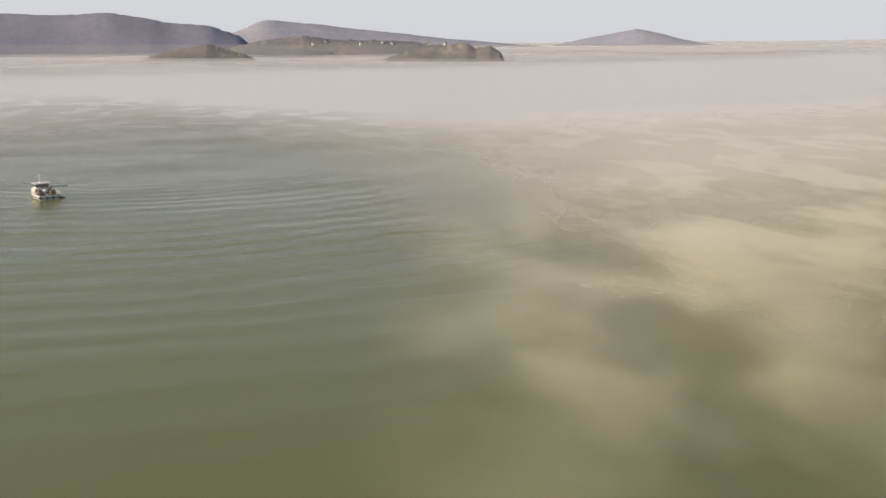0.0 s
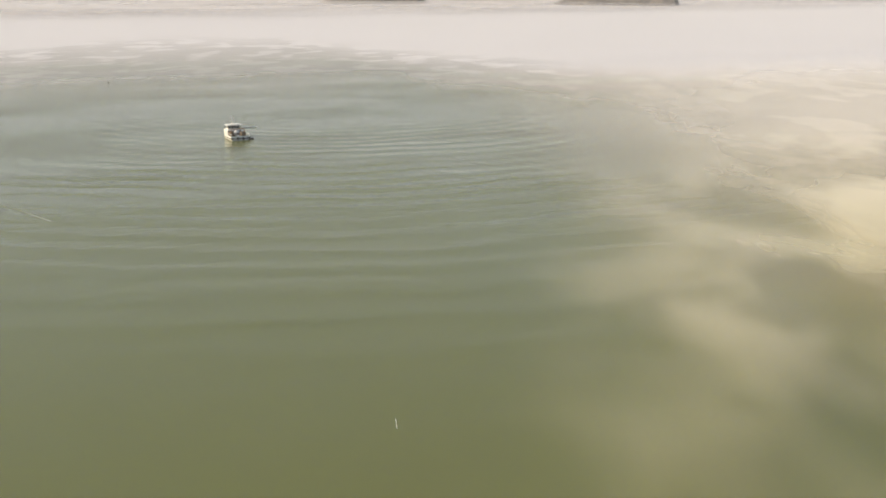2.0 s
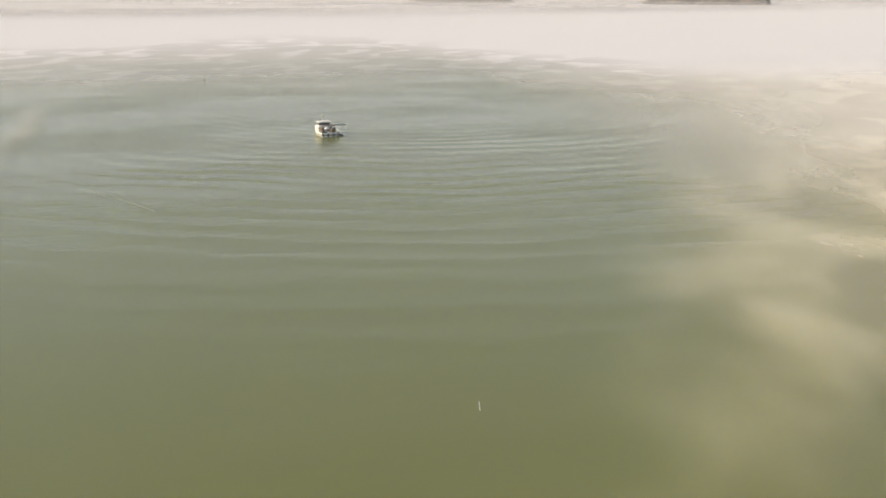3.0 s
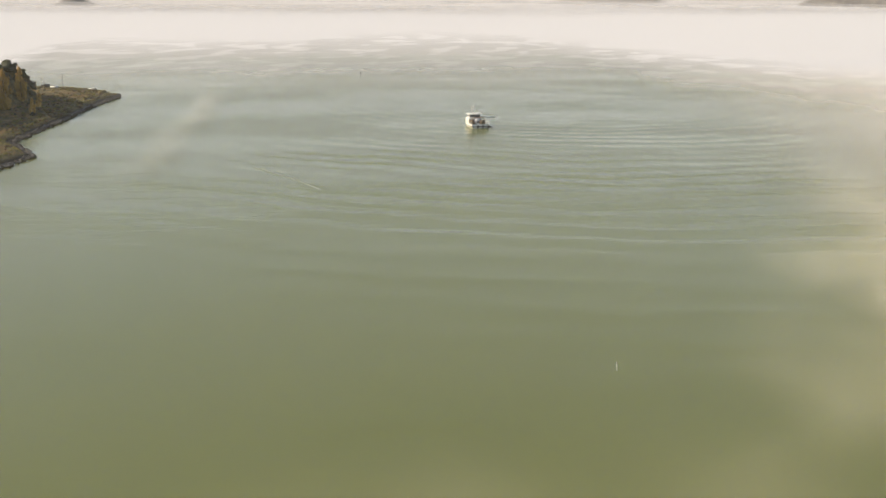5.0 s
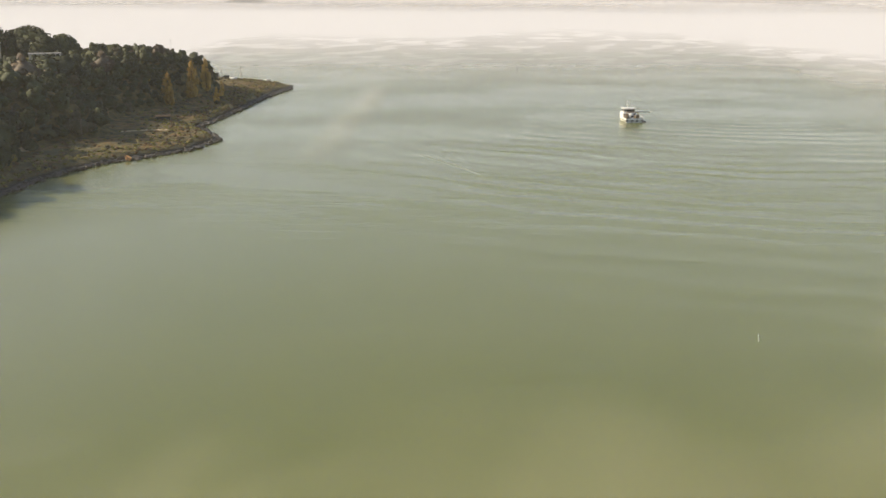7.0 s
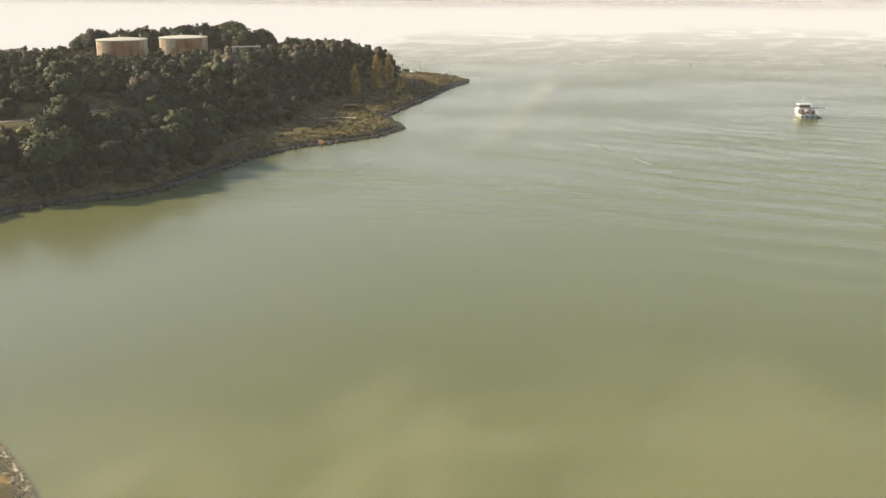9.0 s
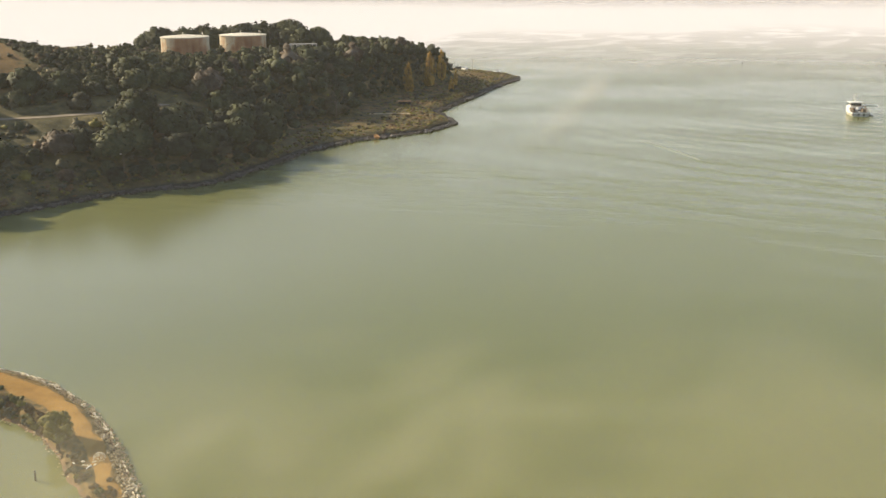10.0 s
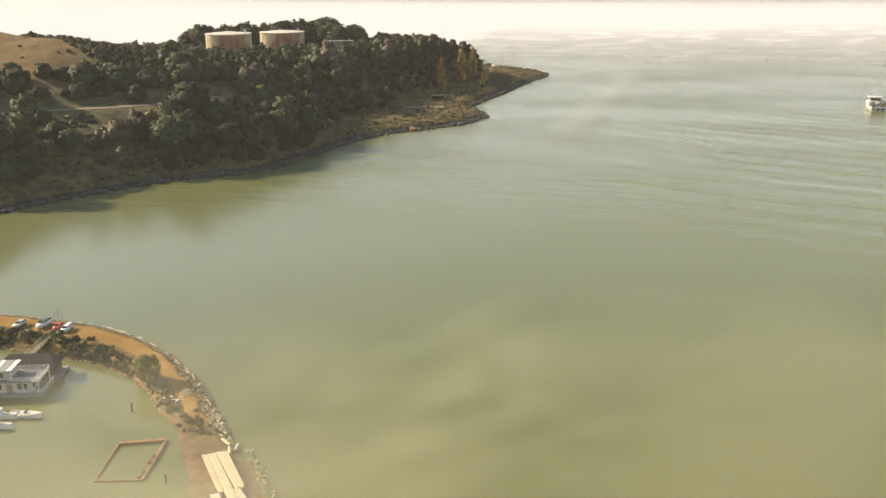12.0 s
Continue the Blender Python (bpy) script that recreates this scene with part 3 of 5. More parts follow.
def tall_proto(seed, w, h, leaf_mat, label, count=520):
    """A tall open tree with separate clumps along its limbs."""
    rng = random.Random(seed)
    root = thing("tree", pose(0, 0, 0), label, "tree", "trees on the headland")
    bm = bmesh.new()
    rod(bm, (0, 0, -1), (0.3, 0, h * 0.85), 0.38, 0.12, 7)
    puffs = []
    for i in range(22):
        a, z = rng.uniform(0, 6.28), h * rng.uniform(0.5, 0.97)
        q = w * 0.42 * rng.uniform(0.4, 1.0) * (1.15 - 0.6 * z / h)
        tip = (math.cos(a) * q, math.sin(a) * q, z)
        rod(bm, (0.15, 0, z - h * 0.16), tip, 0.13, 0.05, 5)
        puffs.append((tip, w * rng.uniform(0.07, 0.13)))
    part("trunk", bm, BARK, root)
    bm = bmesh.new()
    leaf_crown(bm, puffs, 0.7, count, rng, 0.8)
    part("crown", bm, leaf_mat, root)
    return root


def poplar_proto(seed, w, h):
    rng = random.Random(seed)
    root = thing("poplar_tree", pose(0, 0, 0), "tall narrow poplar with golden autumn leaves below the bluff", "tree", "poplars")
    bm = bmesh.new()
    rod(bm, (0, 0, -1), (0, 0, h * 0.9), 0.35, 0.08, 7)
    part("trunk", bm, BARK, root)
    puffs = []
    for i in range(26):
        z = h * (0.10 + 0.86 * i / 25)
        q = w * 0.28 * math.sin(math.pi * min(0.98, 0.18 + 0.8 * i / 25)) * rng.uniform(0.3, 1.0)
        a = rng.uniform(0, 6.28)
        puffs.append(((math.cos(a) * q, math.sin(a) * q, z), w * rng.uniform(0.14, 0.24) * (1.05 - 0.6 * i / 25)))
    bm = bmesh.new()
    leaf_crown(bm, puffs, 0.6, 900, rng, 1.9)
    part("crown", bm, LEAF_POPLAR, root)
    return root


def placed(x, y, rng, scale=1.0, z=None, sink=0.3):
    m = pose(x, y, (ground_z(x, y) if z is None else z) - sink, 0, 0, rng.uniform(0, 360))
    return m, scale


def set_tree(proto, x, y, rng, scale, z=None, sink=0.3):
    m, s = placed(x, y, rng, scale, z, sink)
    ob = copy_thing(proto, m)
    ob.scale = (s, s, s * rng.uniform(0.88, 1.1))
    return ob


def crown_of(proto):
    return [o for o in proto.children if o.name.startswith('crown')][0].data


def build_vegetation():
    rng = random.Random(7)
    oak_l = "dark rounded evergreen oak on the brushy slope"
    protos = [oak_proto(i, w, h, m, l) for i, (w, h, m, l) in enumerate((
        (11, 8.5, LEAF_OAK, oak_l), (13, 9.5, LEAF_OAK, oak_l), (9, 7.5, LEAF_OAK, oak_l), (12, 8.0, LEAF_EUC, "grey-green spreading bay tree on the slope"),
        (8, 6.0, LEAF_SAGE, "pale brownish rounded tree among the oaks"), (10, 7.0, LEAF_BROWN, "bare brownish-grey rounded tree among the oaks")))]
    tall = [tall_proto(20 + i, w, h, LEAF_EUC, "tall open eucalyptus on the ridge") for i, (w, h) in enumerate(((10, 17), (12, 14)))]
    far_protos = [oak_proto(80 + i, w, h, LEAF_OAK, oak_l, 1.3, 230, 12) for i, (w, h) in enumerate(((11, 8.5), (13, 9.5), (9, 7.5), (12, 8.0)))]
    low = oak_proto(40, 5, 3.0, LEAF_SAGE, "low grey-green shrub", 0.6, 70, 5)
    shrub_mesh = [crown_of(low)]
    low2 = oak_proto(41, 4.5, 2.6, LEAF_OAK, "low dark shrub", 0.6, 70, 5)
    shrub_mesh.append(crown_of(low2))
    tuft = oak_proto(42, 3.2, 1.6, LEAF_OLIVE, "low dry tuft", 0.55, 26, 3)
    spots = []
    N = 60000
    xs = np.array([rng.uniform(-640, -195) for _ in range(N)])
    ys = np.array([rng.uniform(320, 965) for _ in range(N)])
    hs, dries, ds = headland_height(xs, ys)
    rds = seg_dist(xs, ys, ROAD)
    grid = {}
    for x, y, h, dry, d, rd in zip(xs, ys, hs, dries, ds, rds):
        if d < 8 or x < -0.93 * y - 25 or (y > 640 and x < -475) or math.hypot(x, y) > 985 or rd < 20 or (dry > 0.3 and rng.random() < 0.9985) or h < (6.6 if y > 545 else 3.6) or (rd < 34 and d < 82 and x < -300):
            continue
        pad = min(math.hypot(x - p[0], y - p[1]) - p[2] for p in PADS)
        if pad < 27:
            continue
        if 780 < y < 912 and x > -249:
            continue
        # open brush on the slope below the road
        if y < 485 and d < 92 and x < -268 and rng.random() < 0.96:
            continue
        size = rng.choice((0.6, 0.8, 1.0, 1.25, 1.6, 1.9)) * rng.uniform(0.9, 1.1) * (0.5 if pad < 62 else 1.0) * min(1.0, (0.3 if y < 450 else 0.5) + d / 45.0)
        if 770 < y < 920 and x > -272:
            size = min(size, 0.7)
        # the crest carries low wind-clipped crowns
        west = x < -0.62 * y
        if y > 530 and x < -0.81 * y:
            continue
        if west and y > 530:
            size = min(size, 0.42)
        elif y > 600:
            top = float(np.interp(y, (540, 600, 860, 900, 925, 945), (66, 49, 49, 44, 39, 30)))
            size = min(size, (top - h) / 8.8)
            if size < 0.32:
                continue
        cx, cy = int(x // 14), int(y // 14)
        near = [q for i in (-1, 0, 1) for j in (-1, 0, 1) for q in grid.get((cx + i, cy + j), ())]
        if any(math.hypot(x - a, y - b) < 3.7 * (size + s) for a, b, s in near):
            continue
        grid.setdefault((cx, cy), []).append((x, y, size))
        spots.append((x, y, size))
    spots.sort(key=lambda p: math.hypot(p[0] + 4, p[1] - 30))
    for x, y, s in spots[:270]:
        p = rng.choices(protos, (4, 4, 3, 2, 0.9, 1.1))[0]
        set_tree(p, x, y, rng, s, sink=0.8)
    woods("woods", "dense dark evergreen woods on the headland", spots[270:], [crown_of(p) for p in far_protos], (LEAF_OAK, LEAF_EUC, LEAF_SAGE, LEAF_BROWN), rng)
    # grove behind the tanks, and lone trees on the skyline
    for i in range(34):
        t = i / 33
        x, y = -462 + 122 * t + rng.uniform(-8, 8), 800 + 55 * t + rng.uniform(-10, 14)
        set_tree(protos[rng.choice((0, 1, 3))], x, y, rng, rng.uniform(1.8, 2.5))
    for x, y, s in ((-368, 825, 1.05), (-463, 640, 0.75), (-450, 650, 0.62), (-457, 575, 0.38), (-470, 655, 0.6), (-335, 835, 0.6), (-330, 850, 0.65)):
        set_tree(tall[rng.randrange(2)], x, y, rng, s)
    for k, x, y, s in ((1, -282, 468, 1.75), (0, -264, 492, 2.0), (1, -296, 480, 1.4), (0, -252, 522, 1.9), (1, -246, 548, 1.6), (3, -258, 508, 1.7), (4, -329, 496, 1.5), (0, -363, 518, 1.0),
                       (0, -402, 485, 1.1), (2, -387, 494, 1.2), (0, -379, 500, 1.0), (3, -412, 478, 1.0), (1, -359, 440, 1.1), (0, -330, 426, 1.0), (3, -345, 436, 0.9), (0, -369, 468, 0.8),
                       (2, -336, 455, 0.6), (5, -310, 440, 0.7), (2, -318, 452, 0.55), (2, -258, 614, 0.95)):
        set_tree(protos[k], x, y, rng, s, sink=0.8)
    olive = oak_proto(61, 8, 6.0, LEAF_OLIVE, "light green rounded bush on the shore", 0.6, 700, 24)
    set_tree(olive, -304.5, 414.5, rng, 0.75)
    set_tree(protos[4], -214, 838, rng, 0.5)
    pop = poplar_proto(60, 15.5, 24)
    for x, y, s in ((-243, 814, 1.05), (-239, 860, 1.2), (-238, 897, 1.0), (-216, 846, 0.5), (-221, 880, 0.55)):
        set_tree(pop, x, y, rng, s)
    crown_of_mesh = crown_of(tuft)
    for p in protos + far_protos + tall + [low, low2, pop, olive, tuft]:
        for o in [*p.children_recursive, p]:
            bpy.data.objects.remove(o)
    # low scrub over the whole slope
    scatter("scrub", "low grey-green coastal scrub covering the slope", shrub_mesh, (LEAF_SAGE, LEAF_OAK, LEAF_DRY, LEAF_OLIVE), 2200, rng)
    tufts("shore_brush", "low yellow-green grass and dry brush along the shore", crown_of_mesh, (LEAF_OLIVE, LEAF_DRY, LEAF_SAGE), 2500, rng)


def crown_data(me):
    co = np.empty(len(me.vertices) * 3)
    me.vertices.foreach_get("co", co)
    co = co.reshape(-1, 3)
    mid, reach = (co.min(0) + co.max(0)) / 2, (co.max(0) - co.min(0)) / 2
    n = round_normals(co, (0, 0, mid[2] * 0.85), reach) + np.random.default_rng(5).normal(0, 0.16, co.shape)
    return co, [tuple(p.vertices) for p in me.polygons], n / np.linalg.norm(n, axis=1)[:, None]


def turned(v, a):
    c, si = math.cos(a), math.sin(a)
    return np.stack([v[:, 0] * c - v[:, 1] * si, v[:, 0] * si + v[:, 1] * c, v[:, 2]], 1)


def joined(name, label, category, verts, faces, normals, mats, mi):
    me = bpy.data.meshes.new(name)
    me.from_pydata(np.concatenate(verts).tolist(), [], faces)
    for m in mats:
        me.materials.append(m)
    me.polygons.foreach_set("material_index", mi)
    me.polygons.foreach_set("use_smooth", [True] * len(faces))
    me.normals_split_custom_set_from_vertices(np.concatenate(normals).tolist())
    tagged(new(name, me), label, category, kind="stuff")


def woods(name, label, spots, meshes, mats, rng):
    base = []
    for me in meshes:
        base.append(crown_data(me))
    verts, faces, normals, mi, off = [], [], [], [], 0
    for x, y, s in spots:
        k = rng.randrange(len(base))
        co, fs, nv = base[k]
        a = rng.uniform(0, 6.28)
        verts.append(turned(co, a) * np.array([s, s, s * rng.uniform(.9, 1.15)]) + np.array([x, y, ground_z(x, y) - 0.8]))
        normals.append(turned(nv, a))
        faces += [tuple(i + off for i in f) for f in fs]
        mi += [rng.choices((0, 1, 2, 3), (6, 3, 0.7, 0.5))[0]] * len(fs)
        off += len(co)
    joined(name, label, "woods", verts, faces, normals, mats, mi)


def tufts(name, label, me, mats, count, rng):
    """Low tufts on the flat and along the foot of the slope."""
    co, fs, nv = crown_data(me)
    verts, faces, normals, mi, off, n = [], [], [], [], 0, 0
    while n < count:
        xs = np.array([rng.uniform(-430, -178) for _ in range(600)])
        ys = np.array([rng.uniform(300, 1030) for _ in range(600)])
        h, dry, d = headland_height(xs, ys)
        for x, y, z, e in zip(xs, ys, h, d):
            if e < 3.5 or z > 7.2 or n >= count or rng.random() > math.exp(-max(0.0, e - 14) / 22):
                continue
            s, a = rng.uniform(0.3, 1.0), rng.uniform(0, 6.28)
            verts.append(turned(co, a) * np.array([s, s, s * rng.uniform(0.7, 1.3)]) + np.array([x, y, z - 0.25 * s]))
            normals.append(turned(nv, a))
            faces += [tuple(i + off for i in f) for f in fs]
            mi += [rng.choices((0, 1, 2), (6, 4, 1))[0]] * len(fs)
            off += len(co)
            n += 1
    joined(name, label, "brush", verts, faces, normals, mats, mi)


def scatter(name, label, meshes, mats, count, rng):
    base = []
    for me in meshes:
        base.append(crown_data(me))
    verts, faces, normals, mi, off = [], [], [], [], 0
    n = 0
    while n < count:
        near = n % 3 == 0 and n < count * 0.9
        xs = np.array([rng.uniform(-420, -255) if near else rng.uniform(-560, -180) for _ in range(400)])
        ys = np.array([rng.uniform(320, 490) if near else rng.uniform(300, 1000) for _ in range(400)])
        h, dry, d = headland_height(xs, ys)
        rd = seg_dist(xs, ys, ROAD)
        for x, y, z, q, e, r in zip(xs, ys, h, dry, d, rd):
            if e < 6.5 or (q > 0.3 and rng.random() > 0.28) or (z < 6.4 and rng.random() > 0.8) or x < -0.95 * y - 30 or r < 12:
                continue
            k = 1 if rng.random() < 0.4 else 0
            co, fs, nv = base[k]
            s, a = rng.choice((0.4, 0.6, 0.8, 1.0, 1.5)) * rng.uniform(0.8, 1.2) * ((0.38 if y > 545 else 0.8) if z < 6.4 else 0.6 if q > 0.3 else 1.0), rng.uniform(0, 6.28)
            verts.append(turned(co, a) * s + np.array([x, y, z - 0.5 * s]))
            normals.append(turned(nv, a))
            faces += [tuple(i + off for i in f) for f in fs]
            mi += [k if rng.random() < 0.7 else rng.choice((2, 3, 0))] * len(fs)
            off += len(co)
            n += 1
            if n >= count:
                break
    joined(name, label, "shrubs", verts, faces, normals, mats, mi)


# ---------------------------------------------------------------- build
build_water()
build_fog()
build_haze()
ridge("hill", "long wooded ridge above the fog, blue-grey with painted haze", HILL_HAZE_BLUE, -6, 17.9, 3500, 700,
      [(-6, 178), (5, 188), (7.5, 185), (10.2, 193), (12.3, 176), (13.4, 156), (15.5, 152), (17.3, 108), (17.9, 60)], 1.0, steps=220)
ridge("hill", "bare rounded far peak, slopes paled by painted haze", HILL_HAZE_PALE, 15.5, 37, 4400, 350,
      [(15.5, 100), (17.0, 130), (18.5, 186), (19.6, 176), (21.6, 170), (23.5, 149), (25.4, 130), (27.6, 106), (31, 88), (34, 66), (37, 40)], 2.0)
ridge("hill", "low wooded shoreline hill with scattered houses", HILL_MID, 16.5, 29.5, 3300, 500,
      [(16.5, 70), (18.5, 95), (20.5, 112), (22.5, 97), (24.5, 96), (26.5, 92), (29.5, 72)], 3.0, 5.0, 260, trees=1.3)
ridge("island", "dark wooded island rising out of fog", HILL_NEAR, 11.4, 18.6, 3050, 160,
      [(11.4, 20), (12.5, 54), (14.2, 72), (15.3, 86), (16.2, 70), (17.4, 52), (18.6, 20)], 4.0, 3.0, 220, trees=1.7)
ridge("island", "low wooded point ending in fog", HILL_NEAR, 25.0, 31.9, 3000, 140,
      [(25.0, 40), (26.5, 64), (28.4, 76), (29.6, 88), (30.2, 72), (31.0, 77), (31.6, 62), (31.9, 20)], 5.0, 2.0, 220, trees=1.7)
ridge("hill", "distant mountain above the fog, pale with painted haze", HILL_HAZE_PALE, 33.5, 44.5, 4550, 250,
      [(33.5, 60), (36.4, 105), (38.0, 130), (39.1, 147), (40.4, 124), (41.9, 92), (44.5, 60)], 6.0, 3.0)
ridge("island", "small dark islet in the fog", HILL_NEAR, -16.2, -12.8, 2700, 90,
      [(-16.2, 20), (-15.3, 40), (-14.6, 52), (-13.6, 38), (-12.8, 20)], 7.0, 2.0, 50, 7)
def far_houses():
    rng = random.Random(19)
    for k in range(7):
        a, d = radians(rng.uniform(17.5, 28.5)), rng.uniform(3330, 3560)
        x, y = 24 + d * math.sin(a), 167 + d * math.cos(a)
        hit, at, nrm, idx, ob, mx = scene.ray_cast(bpy.context.evaluated_depsgraph_get(), (x, y, 400), (0, 0, -1))
        if not hit or at.z < 45:
            continue
        house = thing("house", pose(x, y, at.z, 0, 0, rng.uniform(0, 90)), "small pale house on the far wooded shore", "house", "far houses")
        w, l = rng.uniform(6, 9), rng.uniform(7, 13)
        bm = bmesh.new()
        box(bm, l, w, 8.0, (0, 0, -4))
        part("wall", bm, CREAM, house)
        bm = bmesh.new()
        vs = [bm.verts.new(p) for p in ((-l * .53, -w * .56, 5), (l * .53, -w * .56, 5), (l * .53, w * .56, 5), (-l * .53, w * .56, 5), (-l * .5, 0, 8), (l * .5, 0, 8))]
        for f in ((0, 1, 5, 4), (1, 2, 5), (2, 3, 4, 5), (3, 0, 4), (3, 2, 1, 0)):
            bm.faces.new([vs[i] for i in f])
        part("roof", bm, GREY_ROOF, house)


far_houses()
build_headland()
ribbon("road", ROAD, 7.0, 0.25, ASPHALT, "pale worn road cut along the brushy slope", ground_z)
build_vegetation()


# ---------------------------------------------------------------- the work boat
def build_work_boat():
    boat = thing("work_boat", pose(95.4, 801.5, 0, 0, 0, 9) @ Matrix.Diagonal((1.16, 1.0, 1.32, 1)), "white work boat with a boom and cluttered aft deck", "boat")
    L, B = 24.0, 10.5
    bm = bmesh.new()
    rings = []
    for i in range(11):
        t = i / 10
        y = -L / 2 + L * t
        w = B / 2 * (1.0 if t < 0.55 else math.sqrt(max(0.0, 1 - ((t - 0.55) / 0.45) ** 2.2)) * 0.97 + 0.03)
        top = 2.1 + 1.3 * smooth01(t, 0.5, 1.0)
        rings.append([bm.verts.new(p) for p in ((-w, y, top), (-w * 0.97, y, 0.9), (-w * 0.8, y, -0.7), (w * 0.8, y, -0.7), (w * 0.97, y, 0.9), (w, y, top))])
    for a, b in zip(rings, rings[1:]):
        for k in range(5):
            bm.faces.new((a[k], a[k + 1], b[k + 1], b[k]))
    bm.faces.new(rings[0][::-1])
    bm.faces.new(rings[-1])
    hull = part("hull", bm, WHITE, boat, "white painted hull")
    bm = bmesh.new()
    prev = None
    for i in range(11):
        t = i / 10
        y = -L / 2 + L * t
        w = B / 2 * (1.0 if t < 0.55 else math.sqrt(max(0.0, 1 - ((t - 0.55) / 0.45) ** 2.2)) * 0.97 + 0.03) - 0.12
        z = 1.5 + 1.2 * smooth01(t, 0.5, 1.0)
        row = [bm.verts.new((-w, y, z)), bm.verts.new((w, y, z))]
        if prev:
            bm.faces.new((prev[0], prev[1], row[1], row[0]))
        prev = row
    part("deck", bm, HULL_GREY, boat, "grey working deck")
    bm = bmesh.new()
    box(bm, B + 0.15, 0.5, 0.35, (0, -L / 2 - 0.1, 0.7), bevel=0.06)
    box(bm, 0.25, L * 0.55, 0.35, (-B / 2 - 0.05, -L * 0.2, 0.75), bevel=0.05)
    box(bm, 0.25, L * 0.55, 0.35, (B / 2 + 0.05, -L * 0.2, 0.75), bevel=0.05)
    part("rub_rail", bm, DARK, boat, "dark rubbing strake")
    # wheelhouse of two levels with a dark window band
    bm = bmesh.new()
    box(bm, 8.6, 7.6, 2.5, (-0.2, 3.4, 1.5), bevel=0.15)
    house = part("deckhouse", bm, WHITE, boat, "white deckhouse")
    bm = bmesh.new()
    box(bm, 6.8, 5.2, 2.1, (-0.2, 3.8, 4.0), bevel=0.12, taper=0.94)
    wheel = part("wheelhouse", bm, WHITE, boat, "white wheelhouse")
    bm = bmesh.new()
    box(bm, 8.0, 6.8, 0.3, (-0.2, 3.5, 6.1), bevel=0.1)
    part("roof", bm, WHITE, boat, "white overhanging roof")
    for x in (-2.7, -1.05, 0.6, 2.25):
        bm = bmesh.new()
        box(bm, 1.45, 0.08, 1.25, (x, 1.2, 4.55), bevel=0.02)
        part("window", bm, GLASS_DARK, wheel)
    for y in (2.2, 4.0, 5.6):
        bm = bmesh.new()
        box(bm, 0.08, 1.2, 1.0, (-3.56, y + 0.2, 4.7), bevel=0.02)
        part("window", bm, GLASS_DARK, wheel)
    # dark panels added across the aft face for its shaded interior
    for x in (-3.1, -1.1, 0.9, 2.9):
        bm = bmesh.new()
        box(bm, 1.8, 0.1, 2.0, (x, -0.43, 1.55), bevel=0.02)
        part("door", bm, GLASS_DARK, house, "dark panel for the shaded open back")
    bm = bmesh.new()
    rod(bm, (-0.4, 4.5, 6.2), (-0.4, 4.5, 10.2), 0.3, 0.16)
    rod(bm, (-1.6, 4.5, 9.4), (0.8, 4.5, 9.4), 0.07)
    rod(bm, (-1.4, 4.5, 8.2), (0.6, 4.5, 8.2), 0.06)
    box(bm, 1.8, 0.35, 0.25, (-0.4, 4.5, 7.9))
    part("mast", bm, WHITE, boat, "white mast with radar bar")
    # boom over the side
    bm = bmesh.new()
    rod(bm, (3.4, -0.5, 1.5), (3.4, -0.5, 5.2), 0.45, 0.35)
    part("crane_post", bm, STEEL, boat)
    bm = bmesh.new()
    rod(bm, (3.2, -0.6, 5.0), (12.2, -1.6, 4.5), 0.6, 0.34, 8)
    part("boom", bm, WHITE, boat, "white crane boom swung out")
    bm = bmesh.new()
    rod(bm, (3.4, -0.5, 6.6), (12.0, -1.6, 4.8), 0.04, 0.04, 4)
    part("cable", bm, DARK, boat)
    # gantry and gear on the aft deck
    for x in (-4.2, 4.2):
        bm = bmesh.new()
        rod(bm, (x, -7.8, 1.5), (x * 0.85, -6.2, 5.0), 0.2, 0.16)
        part("gantry_leg", bm, RUST, boat, "rusty gantry leg")
    bm = bmesh.new()
    rod(bm, (-3.6, -6.2, 5.0), (3.6, -6.2, 5.0), 0.18)
    part("gantry_beam", bm, RUST, boat)
    rng = random.Random(3)
    bm = bmesh.new()
    out = bmesh.ops.create_icosphere(bm, subdivisions=2, radius=1.55)
    for v in out["verts"]:
        v.co = Vector((v.co.x * 1.1 - 0.4, v.co.y - 5.2, v.co.z * 0.95 + 2.9))
    part("net_drum", bm, WHITE, boat, "pale round tank on the deck", True)
    bm = bmesh.new()
    rod(bm, (1.4, -5.6, 2.6), (4.4, -5.6, 2.6), 1.1, 1.1, 12)
    part("winch", bm, DARK, boat, "dark winch drum")
    for i in range(20):
        bm = bmesh.new()
        s = rng.uniform(0.8, 1.7)
        box(bm, s * 1.2, s, s * 0.9 + rng.choice((0, 0, 0.9)), (rng.uniform(-4.2, 4.2), rng.uniform(-11.2, -2.2), 1.5), (0, 0, rng.uniform(-40, 40)), bevel=0.1)
        part("deck_crate", bm, rng.choice((DARK, RUST, WHITE, WHITE, OLD_WOOD, DARK)), boat, "worn deck crate")
    for i, (x, y) in enumerate(((-4.6, -11.9), (-1.5, -12.45), (1.5, -12.45), (4.5, -11.9), (5.45, -7.5), (5.45, -3.5))):
        bm = bmesh.new()
        for k in range(12):
            a0, a1 = k / 12 * 2 * math.pi, (k + 1) / 12 * 2 * math.pi
            p = [(x + math.cos(a) * 0.55 * (abs(y) > 11), y + math.cos(a) * 0.55 * (abs(y) < 11), 0.9 + math.sin(a) * 0.55) for a in (a0, a1)]
            rod(bm, p[0], p[1], 0.2, 0.2, 6)
        part("fender", bm, TYRE, boat, "black tyre fender")
